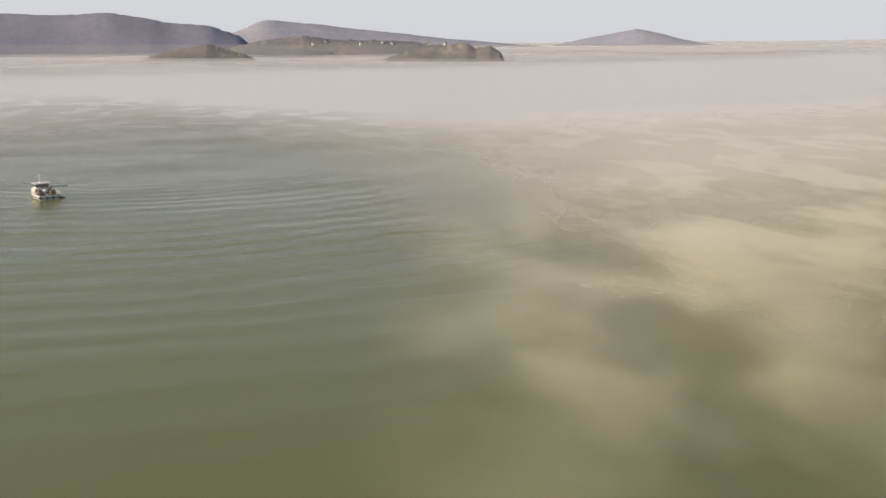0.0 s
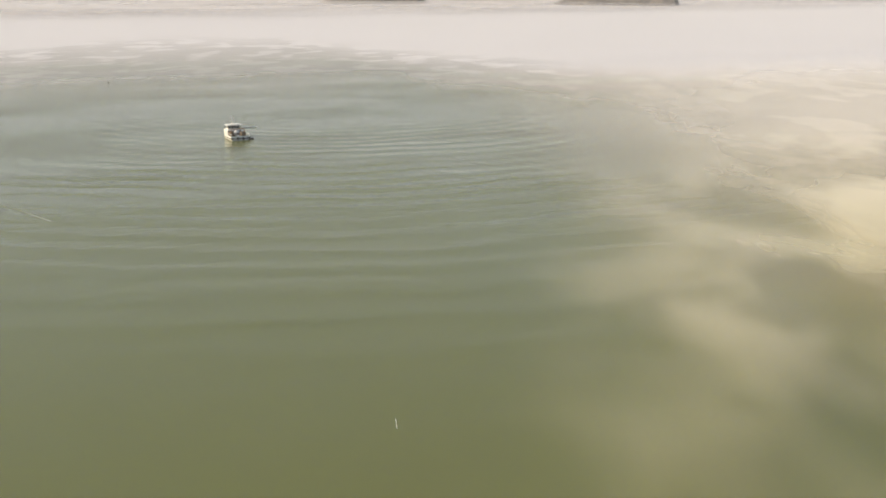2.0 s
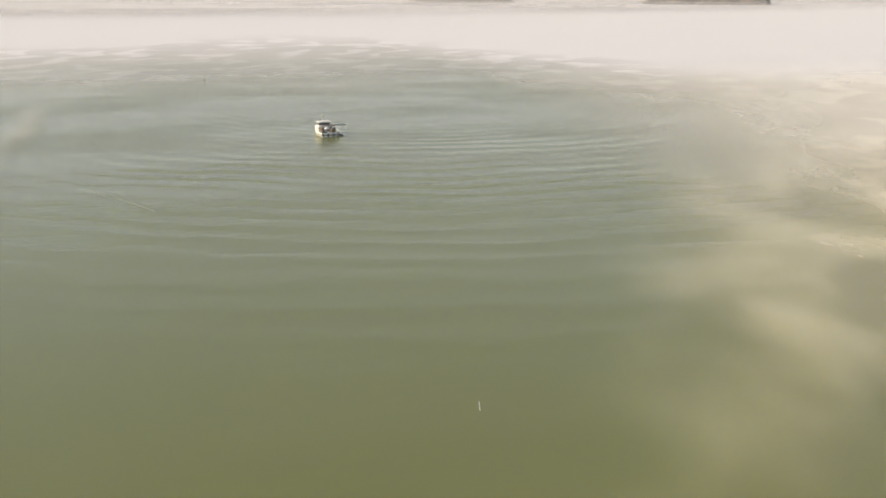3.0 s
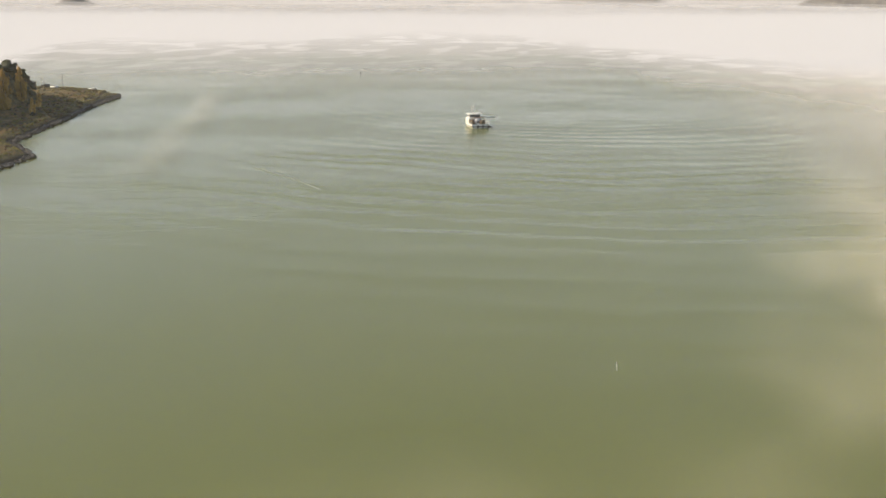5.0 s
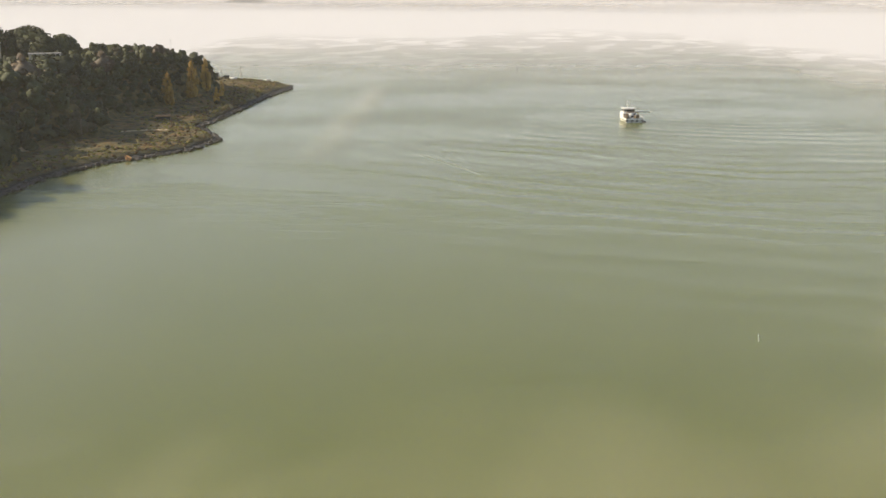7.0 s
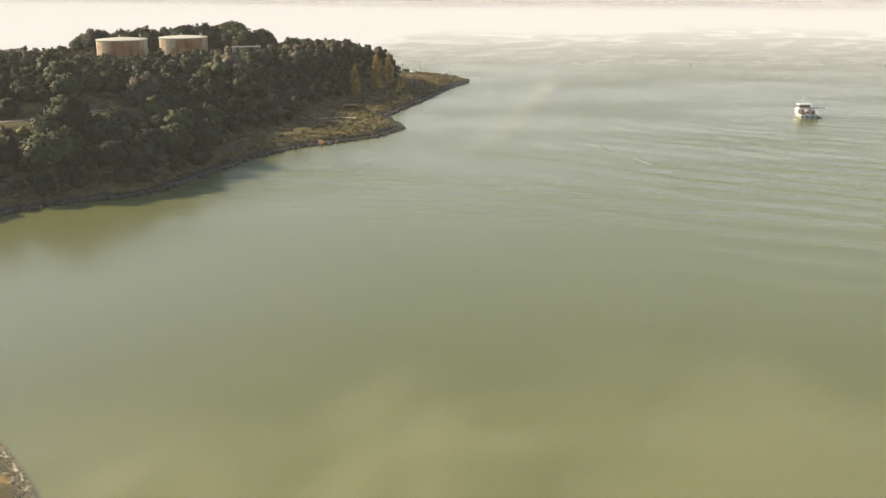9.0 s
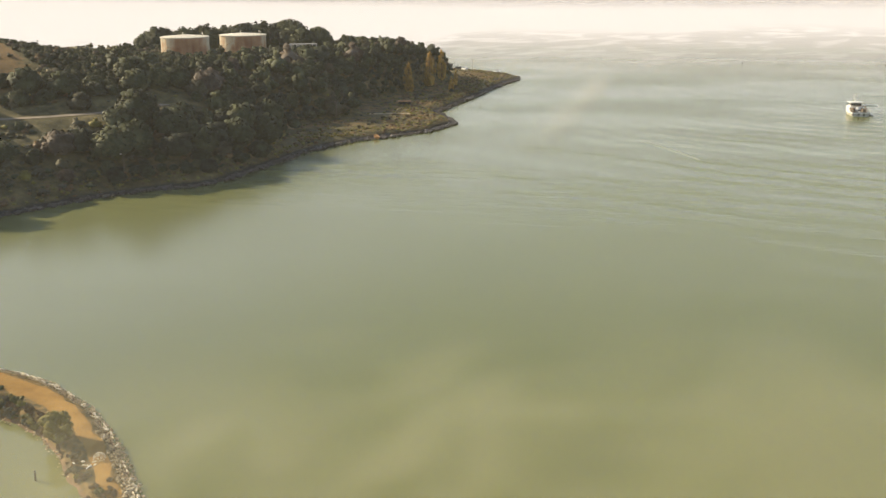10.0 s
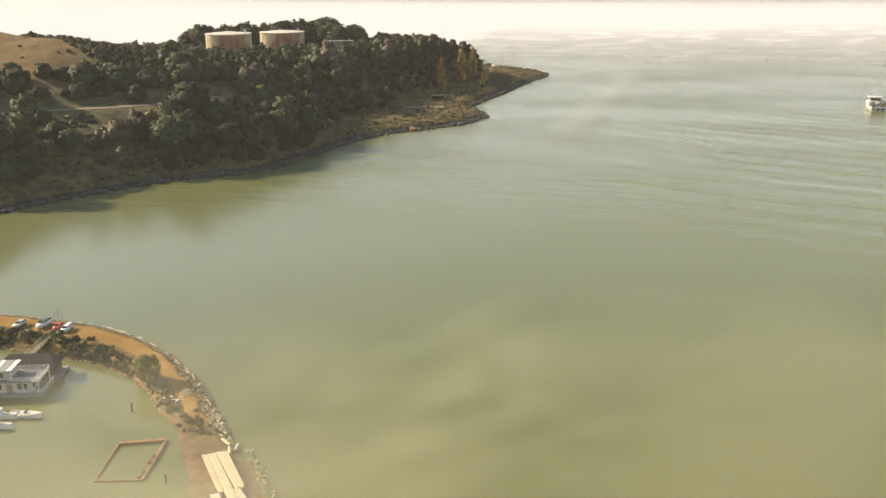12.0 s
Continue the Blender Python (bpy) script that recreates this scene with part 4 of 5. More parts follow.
    for x0, y0, x1, y1 in ((-5.1, -11.5, -5.1, 0), (5.1, -11.5, 5.1, -2.0)):
        bm = bmesh.new()
        for z in (2.7, 3.2):
            rod(bm, (x0, y0, z), (x1, y1, z), 0.05, 0.05, 5)
        for k in range(6):
            t = k / 5
            rod(bm, (x0, y0 + (y1 - y0) * t, 2.0), (x0, y0 + (y1 - y0) * t, 3.2), 0.05, 0.05, 5)
        part("handrail", bm, WHITE, boat)
    # inflatable tied astern
    tender = thing("tender", pose(104.0, 793.5, 0.05, 0, 0, 24), "small dark inflatable tender tied to the work boat", "boat")
    bm = bmesh.new()
    pts = [(-0.9, -2.2, 0.3), (-0.9, 1.2, 0.35), (0, 2.4, 0.55), (0.9, 1.2, 0.35), (0.9, -2.2, 0.3)]
    for a, b in zip(pts, pts[1:]):
        rod(bm, a, b, 0.33, 0.33, 8)
    part("tube", bm, DARK, tender)
    bm = bmesh.new()
    box(bm, 1.5, 3.6, 0.16, (0, -0.4, 0.1))
    part("floor_board", bm, HULL_GREY, tender)
    bm = bmesh.new()
    box(bm, 0.45, 0.5, 0.9, (0, -2.3, 0.3), bevel=0.08)
    part("outboard_motor", bm, DARK, tender)


def build_markers():
    stake = thing("stake", pose(72.4, 348.4, 0, 0, 0, 0), "thin white stake leaning out of the water", "stake")
    bm = bmesh.new()
    rod(bm, (0.1, 0, -1.5), (-0.35, 0.1, 2.3), 0.085, 0.065, 8)
    part("pole", bm, WHITE, stake)
    beacon = thing("channel_marker", pose(23.3, 1154.0, 0), "dark channel marker standing in misty water", "marker")
    bm = bmesh.new()
    rod(bm, (0, 0, -2), (0, 0, 5.2), 0.3, 0.25, 8)
    part("pile", bm, DARK, beacon)
    bm = bmesh.new()
    box(bm, 1.5, 0.15, 1.5, (0, -0.3, 4.4), (0, 0, 0), bevel=0.03)
    part("day_board", bm, DARK, beacon)
    bm = bmesh.new()
    box(bm, 1.3, 1.3, 0.25, (0, 0, 1.6), bevel=0.05)
    part("platform", bm, DARK, beacon)


# ---------------------------------------------------------------- tanks and buildings on the headland
def build_tank(x, y, r, h, z, label):
    tank = thing("storage_tank", pose(x, y, z), label, "tank", "oil tanks")
    bm = bmesh.new()
    bmesh.ops.create_cone(bm, cap_ends=False, segments=64, radius1=r, radius2=r, depth=h + 1.5)
    for v in bm.verts:
        v.co.z += (h - 1.5) / 2
    part("shell", bm, TANK, tank, smooth=True)
    bm = bmesh.new()
    bmesh.ops.create_cone(bm, cap_ends=True, segments=64, radius1=r + 0.25, radius2=0.4, depth=1.5)
    for v in bm.verts:
        v.co.z += h + 0.76
    part("roof", bm, TANK_ROOF, tank, "shallow cone roof")
    bm = bmesh.new()
    n = 64
    for k in range(n):
        a, b = k / n * 2 * math.pi, (k + 1) / n * 2 * math.pi
        rod(bm, (math.cos(a) * (r + 0.3), math.sin(a) * (r + 0.3), h - 0.35), (math.cos(b) * (r + 0.3), math.sin(b) * (r + 0.3), h - 0.35), 0.28, 0.28, 5)
    part("wind_girder", bm, TANK_ROOF, tank)
    for k in range(20):
        a = k / 20 * 2 * math.pi
        bm = bmesh.new()
        box(bm, 0.16, 0.10, h - 0.8, (math.cos(a) * (r + 0.06), math.sin(a) * (r + 0.06), 0), (0, 0, math.degrees(a) + 90))
        part("shell_seam", bm, TANK, tank)
    for dx, dy in ((r * 0.9, -2), (-r * 0.2, r * 0.2), (r * 0.5, r * 0.6)):
        bm = bmesh.new()
        rod(bm, (dx, dy, h), (dx, dy, h + 2.4), 0.25, 0.25, 8)
        box(bm, 0.9, 0.9, 0.35, (dx, dy, h + 2.3), bevel=0.08)
        part("roof_vent", bm, TANK_ROOF, tank)
    bm = bmesh.new()
    for k in range(26):
        a = -2.4 + 0.05 * k
        p = Vector((math.cos(a) * (r + 0.7), math.sin(a) * (r + 0.7), h * k / 26))
        box(bm, 0.9, 0.7, 0.08, p, (0, 0, math.degrees(a)))
    part("stair", bm, RUST, tank, "curved outside stair")
    return tank


def build_headland_things():
    build_tank(-381, 705, 17.3, 12.6, 42.6, "large rust-streaked cream oil tank on the hilltop")
    build_tank(-385, 808, 19.0, 13.0, 37.6, "large pale cream oil tank beside trees")
    build_tank(-452, 855, 18.0, 10.5, 37.0, "cream oil tank half hidden by the others")
    shed = thing("shed", pose(-333, 812, ground_z(-333, 812), 0, 0, 22), "low flat-roofed pale building among trees", "building")
    bm = bmesh.new()
    box(bm, 22, 9, 8.5, (0, 0, -3))
    wall = part("wall", bm, CREAM, shed)
    bm = bmesh.new()
    box(bm, 23.0, 10.0, 0.5, (0, 0, 5.5), bevel=0.1)
    part("roof", bm, GREY_ROOF, shed)
    for x in (-8, -4, 0, 4, 8):
        bm = bmesh.new()
        box(bm, 1.6, 0.12, 1.4, (x, -4.54, 2.4), bevel=0.02)
        part("window", bm, GLASS_DARK, shed)
    # lamp and utility poles
    def pole(x, y, top, kind, label):
        z = ground_z(x, y)
        p = thing("utility_pole" if kind != "lamp" else "street_lamp", pose(x, y, z, 0, 0, random.Random(int(x)).uniform(-40, 40)), label, "pole")
        h = top - z
        bm = bmesh.new()
        rod(bm, (0, 0, -1), (0, 0, h), 0.26, 0.18, 8)
        part("post", bm, POLE_WOOD, p)
        if kind == "lamp":
            bm = bmesh.new()
            rod(bm, (0, 0, h - 0.2), (-1.4, 0.2, h + 0.25), 0.08, 0.06, 6)
            part("arm", bm, STEEL, p)
            bm = bmesh.new()
            box(bm, 1.5, 0.55, 0.3, (-1.9, 0.25, h + 0.2), bevel=0.08)
            part("lamp_head", bm, WHITE, p, "white lamp head")
        else:
            for dz in (0.6, 1.7):
                bm = bmesh.new()
                box(bm, 2.6, 0.14, 0.16, (0, 0.2, h - dz))
                part("crossarm", bm, POLE_WOOD, p)
            for x2 in (-1.1, -0.4, 0.4, 1.1):
                bm = bmesh.new()
                rod(bm, (x2, 0.2, h - 0.45), (x2, 0.2, h - 0.15), 0.07, 0.05, 6)
                part("insulator", bm, STEEL, p)
    pole(-276.5, 451, 15.8, "lamp", "slim street lamp with white head on the shore")
    pole(-244, 652, 18.0, "pole", "tall wooden utility pole on the grassy flat")
    pole(-239, 1018, 16.5, "pole", "wooden utility pole on the dry point")
    pole(-256, 1014, 14.5, "pole", "wooden utility pole near the knoll")
    pole(-252, 1010, 11.0, "lamp", "short lamp pole on the dry point")
    pole(-372, 470, 36.0, "pole", "wooden utility pole beside the slope road")
    pole(-270, 598, 11.5, "lamp", "short lamp post beside the shore track")
    mast = thing("antenna", pose(-276, 930, ground_z(-276, 930)), "thin antenna mast on the wooded knoll", "antenna")
    bm = bmesh.new()
    rod(bm, (0, 0, -0.5), (0, 0, 17.5), 0.16, 0.06, 6)
    for z in (13.0, 15.0, 16.4):
        rod(bm, (-0.9, 0, z), (0.9, 0, z), 0.05, 0.05, 5)
    part("mast", bm, STEEL, mast)
    hut = thing("hut", pose(-226, 746, ground_z(-226, 746), 0, 0, 15), "dark low shed with a reddish roof under the bluff", "shed")
    bm = bmesh.new()
    box(bm, 9, 5, 3.0, (0, 0, -0.4))
    part("wall", bm, DARK, hut)
    bm = bmesh.new()
    box(bm, 9.8, 5.8, 0.3, (0, 0, 2.6), (4, 0, 0), bevel=0.05)
    part("roof", bm, RUST, hut)
    wreck = thing("wreck", pose(-205, 617, 0.8, 6, 8, 35), "small red hull lying on the shore rocks", "wreck")
    bm = bmesh.new()
    rings = []
    for i in range(7):
        t = i / 6
        w = 1.6 * math.sin(math.pi * (0.25 + 0.72 * t) ) + 0.1
        rings.append([bm.verts.new((x, -3.5 + 7 * t, z)) for x, z in ((-w, 1.5), (-w * .6, 0.2), (0, -0.2), (w * .6, 0.2), (w, 1.5))])
    for a, b in zip(rings, rings[1:]):
        for k in range(4):
            bm.faces.new((a[k], a[k + 1], b[k + 1], b[k]))
    bm.faces.new(rings[0][::-1])
    ob = part("hull", bm, RUST, wreck, "faded rusty red hull")
    sol = ob.modifiers.new("thickness", 'SOLIDIFY')
    sol.thickness = 0.1
    # vehicles parked on the dry point
    build_car(-245, 1012, 70, CAR_WHITE, "white van parked on the dry grassy point", 6.5, 2.3, 2.3, True, z=ground_z(-245, 1012) + 0.1)
    build_car(-214, 1016, 80, CAR_WHITE, "long white pickup parked near the tip of the point", 6.8, 2.2, 1.8, z=ground_z(-214, 1016) + 0.1)
    build_car(-257, 1030, 100, CAR_DARK, "dark truck parked on the dry grassy point", 7.5, 2.5, 3.0, True, z=ground_z(-257, 1030) + 0.1)
    # gravel clearing and track on the flat
    ribbon("gravel_clearing", [(-232, 682), (-222, 687), (-212, 694), (-204, 701)], 5.0, 0.22, SAND, "pale gravel clearing on the grassy flat", ground_z)
    ribbon("gravel_track", [(-284, 588), (-274, 597), (-266, 606), (-258, 612)], 6.0, 0.22, SAND, "pale gravel track at the foot of the slope", ground_z)


def shore_rocks(name, label, line, z, spread, count, size, mat, seed):
    """Broken rocks strewn along a line, as one mass."""
    rng = random.Random(seed)
    bm0 = bmesh.new()
    bmesh.ops.create_icosphere(bm0, subdivisions=1, radius=1.0)
    base = np.array([v.co[:] for v in bm0.verts])
    tri = [tuple(v.index for v in f.verts) for f in bm0.faces]
    bm0.free()
    lens = [math.dist(a, b) for a, b in zip(line, line[1:])]
    verts, faces, off = [], [], 0
    for _ in range(count):
        q = rng.uniform(0, sum(lens))
        for (a, b), l in zip(zip(line, line[1:]), lens):
            if q <= l:
                break
            q -= l
        t = q / l
        nx, ny = -(b[1] - a[1]) / l, (b[0] - a[0]) / l
        k = rng.uniform(-1, 1)
        x, y = a[0] + (b[0] - a[0]) * t + nx * spread * k, a[1] + (b[1] - a[1]) * t + ny * spread * k
        s = size * rng.uniform(0.4, 1.5) ** 1.3
        sc = np.array([s * rng.uniform(.7, 1.5), s * rng.uniform(.7, 1.3), s * rng.uniform(.45, .8)])
        jag = np.array([rng.uniform(0.75, 1.2) for _ in base])[:, None]
        e = np.array(Euler((rng.uniform(-.4, .4), rng.uniform(-.4, .4), rng.uniform(0, 6.28))).to_matrix())
        p = (base * jag * sc) @ e.T + np.array([x, y, z(k) + rng.uniform(-.15, .3)])
        verts.append(p)
        faces += [tuple(i + off for i in f) for f in tri]
        off += len(base)
    me = bpy.data.meshes.new(name)
    me.from_pydata(np.concatenate(verts).tolist(), [], faces)
    me.materials.append(mat)
    return tagged(new(name, me), label, "rocks", kind="stuff")


# ---------------------------------------------------------------- the spit and harbour
OUTER = [(-340, 240), (-250, 238), (-209, 235.5), (-180, 235), (-162, 231), (-143, 220), (-125, 204), (-112, 189), (-106, 182), (-99, 176), (-92, 169), (-85, 160), (-70, 140), (-58, 118)]
INNER = [(-340, 200), (-250, 205), (-196, 214), (-180, 213), (-165, 212), (-150, 208), (-136, 199), (-127, 190), (-119, 183), (-112, 173), (-104, 162), (-97, 151), (-84, 132), (-72, 112)]
CROWN = [3.0, 3.0, 2.9, 2.8, 2.7, 2.6, 2.4, 2.0, 1.1, 0.6, 0.6, 0.65, 0.7, 0.7]


def spit_line(line, n):
    pts = [Vector((*p, 0)) for p in line]
    out = []
    for i in range(len(pts) - 1):
        p0, p1, p2, p3 = pts[max(i - 1, 0)], pts[i], pts[i + 1], pts[min(i + 2, len(pts) - 1)]
        for k in range(n):
            t = k / n
            out.append(0.5 * (2 * p1 + (p2 - p0) * t + (2 * p0 - 5 * p1 + 4 * p2 - p3) * t * t + (3 * p1 - p0 - 3 * p2 + p3) * t ** 3))
    return out + [pts[-1]]


def spit_z(s, k, x, y):
    """Height across the spit: s from the inner edge (0) to the outer (1)."""
    top = CROWN[min(int(k), 12)] * (1 - k % 1) + CROWN[min(int(k) + 1, 13)] * (k % 1)
    z = top * min(1.0, max(0.0, (s + 0.02) / 0.22)) * min(1.0, max(0.0, (1.05 - s) / 0.22))
    return z + 0.28 * noise.noise((x * 0.25, y * 0.25, 5.0)) + 0.5 * noise.noise((x * 0.09, y * 0.09, 8.0)) * min(1, z)


def build_spit():
    n = 10
    a, b = spit_line(INNER, n), spit_line(OUTER, n)
    cols = [-0.18, -0.08, 0.0, 0.06, 0.13, 0.2, 0.3, 0.4, 0.5, 0.6, 0.7, 0.78, 0.85, 0.92, 1.0, 1.08, 1.18]
    verts, verge, faces = [], [], []
    for i, (p, q) in enumerate(zip(a, b)):
        for s in cols:
            v = p.lerp(q, s)
            jx = noise.noise((v.x * 0.2, v.y * 0.2, 1.0)) * 0.8
            verts.append((v.x + jx, v.y + jx, spit_z(s, i / n, v.x, v.y) - (1.2 if s < -0.1 or s > 1.1 else 0.25)))
            verge.append(max(1.0 - smooth01(s, 0.36, 0.62) if s < 0.5 else smooth01(s, 0.70, 0.88), 0.55 * smooth01(i, 68, 80)))
    w = len(cols)
    for i in range(len(a) - 1):
        for k in range(w - 1):
            faces.append((i * w + k, i * w + k + 1, (i + 1) * w + k + 1, (i + 1) * w + k))
    me = bpy.data.meshes.new("spit_ground")
    me.from_pydata(verts, [], faces)
    me.polygons.foreach_set("use_smooth", [True] * len(faces))
    at = me.attributes.new("verge", 'FLOAT', 'POINT')
    at.data.foreach_set("value", verge)
    me.materials.append(EARTH)
    tagged(new("spit_ground", me), "narrow curved spit of bare orange earth with rock edges", "ground", kind="structure")


def on_spit(x, y):
    """Height of the spit under a point."""
    a, b = spit_line(INNER, 10), spit_line(OUTER, 10)
    best = (1e9, 0, 0)
    for i, (p, q) in enumerate(zip(a, b)):
        d = q - p
        s = max(0.0, min(1.0, ((x - p.x) * d.x + (y - p.y) * d.y) / d.length_squared))
        e = (p + d * s - Vector((x, y, 0))).length
        if e < best[0]:
            best = (e, s, i / 10)
    return spit_z(best[1], best[2], x, y) - 0.25


def build_car(x, y, rz, paint, label, length=4.5, width=1.8, height=1.5, van=False, upper=None, z=None):
    car = thing("car", pose(x, y, (on_spit(x, y) if z is None else z) + 0.04, 0, 0, rz), label, "car", "parked cars")
    h0 = 0.28
    prof = ([(-0.5, 0.55), (-0.49, 0.95), (-0.36, 1.0), (-0.24, 1.0), (0.32, 1.0), (0.49, 0.9), (0.5, 0.5)] if not van else
            [(-0.5, 0.55), (-0.5, 1.1), (-0.36, 1.1), (0.0, 1.1), (0.30, 1.08), (0.49, 0.95), (0.5, 0.5)])
    bm = bmesh.new()
    pts = [(-0.49, h0)] + prof + [(0.49, h0)]
    sides = []
    for sx in (-1, 1):
        sides.append([bm.verts.new((sx * width / 2 * (1.0 if z < 0.9 else 0.95), t * length, z * (height / 1.5) if z > h0 else z)) for t, z in pts])
    for k in range(len(pts)):
        j = (k + 1) % len(pts)
        bm.faces.new((sides[0][k], sides[0][j], sides[1][j], sides[1][k]))
    bm.faces.new(sides[0][::-1])
    bm.faces.new(sides[1])
    bmesh.ops.bevel(bm, geom=list(bm.edges), offset=0.05, segments=2, affect='EDGES')
    part("body", bm, paint, car, smooth=True)
    base, top = (1.0 if not van else 1.1) * height / 1.5 - 0.04, height
    y0, y1, y2, y3 = (-0.42, -0.33, 0.06, 0.24) if not van else (-0.495, -0.47, 0.16, 0.31)
    bm = bmesh.new()
    lo = [(-width * .46, y0 * length, base), (width * .46, y0 * length, base), (width * .46, y3 * length, base), (-width * .46, y3 * length, base)]
    hi = [(-width * .39, y1 * length, top - .06), (width * .39, y1 * length, top - .06), (width * .39, y2 * length, top - .06), (-width * .39, y2 * length, top - .06)]
    vl, vh = [bm.verts.new(p) for p in lo], [bm.verts.new(p) for p in hi]
    for k in range(4):
        bm.faces.new((vl[k], vl[(k + 1) % 4], vh[(k + 1) % 4], vh[k]))
    bm.faces.new(vh)
    part("window_band", bm, GLASS_DARK, car, "dark car glass")
    bm = bmesh.new()
    box(bm, width * .80, (y2 - y1) * length + 0.06, 0.07, (0, (y1 + y2) / 2 * length, top - .07), bevel=0.03)
    part("roof", bm, upper or paint, car)
    for sx in (-1, 1):
        bm = bmesh.new()
        for t in (y1, (y1 + y2) / 2, y2):
            tb = {y1: y0, y2: y3}.get(t, t)
            rod(bm, (sx * width * .465, tb * length, base), (sx * width * .395, t * length, top - .04), 0.045, 0.045, 5)
        part("pillar", bm, upper or paint, car)
        for t in (-0.31, 0.32):
            bm = bmesh.new()
            rod(bm, (sx * (width / 2 - .2), t * length, .33), (sx * (width / 2 + .02), t * length, .33), .33, .33, 14)
            wheel = part("wheel", bm, TYRE, car)
            bm = bmesh.new()
            rod(bm, (sx * (width / 2), t * length, .33), (sx * (width / 2 + .035), t * length, .33), .19, .17, 10)
            part("rim", bm, STEEL, wheel)
        bm = bmesh.new()
        box(bm, 0.36, 0.06, 0.16, (sx * width * .36, 0.497 * length, 0.66 * height / 1.5), bevel=0.03)
        part("headlight", bm, STEEL, car)
        bm = bmesh.new()
        box(bm, 0.3, 0.06, 0.18, (sx * width * .37, -0.497 * length, 0.72 * height / 1.5), bevel=0.03)
        part("tail_light", bm, CAR_RED, car)
    return car


def build_houseboat():
    hb = thing("houseboat", pose(-159.4, 189.8, 0, 0, 0, 20), "two-storey cream houseboat with grey roof and white railings", "houseboat")
    def p(name, mat, *boxes, parent=hb, label="", bevel=0.03):
        bm = bmesh.new()
        for (sx, sy, sz, at) in boxes:
            box(bm, sx, sy, sz, at, bevel=bevel)
        return part(name, bm, mat, parent, label)
    p("barge", HULL_GREY, (26, 9.2, 1.6, (-12.8, 4.2, -0.6)), label="grey floating hull")
    wall = p("lower_wall", CREAM, (22.5, 7.6, 2.7, (-13.9, 4.4, 1.0)), label="cream siding wall")
    p("upper_deck", GREY_ROOF, (24.6, 8.8, 0.22, (-12.9, 4.3, 3.7)))
    up = p("upper_wall", CREAM, (17.0, 6.4, 2.3, (-16.6, 4.8, 3.92)), label="cream siding wall")
    p("roof", GREY_ROOF, (18.4, 7.6, 0.25, (-16.4, 4.7, 6.22)), label="grey flat roof")
    for x in (-7.9, -11.4, -14.9, -18.4):
        p("roof_panel", WHITE, (1.15, 7.5, 0.08, (x, 4.7, 6.475)), label="white roof strip")
    for x in (-4.2, -5.6, -10.4, -16.5, -18.0):
        w = p("window", GLASS_DARK, (0.95, 0.1, 1.6, (x, 0.57, 1.7)), parent=wall)
        p("window_frame", WHITE, (1.2, 0.06, 0.12, (x, 0.52, 3.3)), (1.2, 0.06, 0.12, (x, 0.52, 1.6)), parent=w, bevel=0)
    p("door", OLD_WOOD, (1.5, 0.1, 2.1, (-8.0, 0.56, 1.02)), parent=wall, label="brown timber door")
    for x in (-10.0, -11.6, -13.2, -17.0):
        p("window", GLASS_DARK, (0.9, 0.1, 1.3, (x, 1.57, 4.5)), parent=up)
    for y in (2.2, 4.6, 7.0):
        p("window", GLASS_DARK, (0.1, 1.1, 1.5, (-2.62, y, 1.7)), parent=wall)
    # upper and lower rails
    def rail(z, x0, y0, x1, y1, n):
        bm = bmesh.new()
        for dz in (0.35, 0.7, 1.05):
            rod(bm, (x0, y0, z + dz), (x1, y1, z + dz), 0.05, 0.05, 5)
        for k in range(n + 1):
            t = k / n
            rod(bm, (x0 + (x1 - x0) * t, y0 + (y1 - y0) * t, z), (x0 + (x1 - x0) * t, y0 + (y1 - y0) * t, z + 1.1), 0.06, 0.06, 5)
        part("railing", bm, WHITE, hb, "white painted railing")
    rail(3.92, -8.0, 0.1, -0.7, 0.1, 6)
    rail(3.92, -0.7, 0.1, -0.7, 8.5, 6)
    rail(3.92, -0.7, 8.5, -8.0, 8.5, 6)
    rail(1.0, -6.0, -0.25, 0.1, -0.25, 5)
    rail(1.0, 0.1, -0.25, 0.1, 8.6, 6)
    for x, y in ((-0.8, 0.15), (-0.8, 8.4), (-4.5, 0.15), (-7.6, 1.2)):
        bm = bmesh.new()
        rod(bm, (x, y, 1.0), (x, y, 6.2 if x < -7 else 3.72), 0.1, 0.1, 6)
        part("post", bm, WHITE, hb)
    # neighbour with a dark hipped roof
    nb = thing("houseboat", pose(-163.5, 203.0, 0, 0, 0, 20), "dark-roofed houseboat moored beside the spit", "houseboat")
    bm = bmesh.new()
    box(bm, 17, 8, 1.5, (-8.0, 0, -0.6), bevel=0.05)
    part("barge", bm, HULL_GREY, nb)
    bm = bmesh.new()
    box(bm, 14, 6.2, 2.6, (-8.0, 0, 0.9), bevel=0.05)
    w = part("wall", bm, OLD_WOOD, nb, "dark timber wall")
    bm = bmesh.new()
    lo = [bm.verts.new(q) for q in ((-15.8, -3.9, 3.4), (-0.2, -3.9, 3.4), (-0.2, 3.9, 3.4), (-15.8, 3.9, 3.4))]
    hi = [bm.verts.new(q) for q in ((-13.0, 0, 6.0), (-2.6, 0, 6.0))]
    for f in ((lo[0], lo[1], hi[1], hi[0]), (lo[1], lo[2], hi[1]), (lo[2], lo[3], hi[0], hi[1]), (lo[3], lo[0], hi[0])):
        bm.faces.new(f)
    bm.faces.new(lo[::-1])
    part("roof", bm, DARK_ROOF, nb, "dark shingled hip roof")
    for x in (-12, -8, -4):
        bm = bmesh.new()
        box(bm, 1.3, 0.1, 1.3, (x, -3.13, 1.7), bevel=0.02)
        part("window", bm, GLASS_DARK, nb)
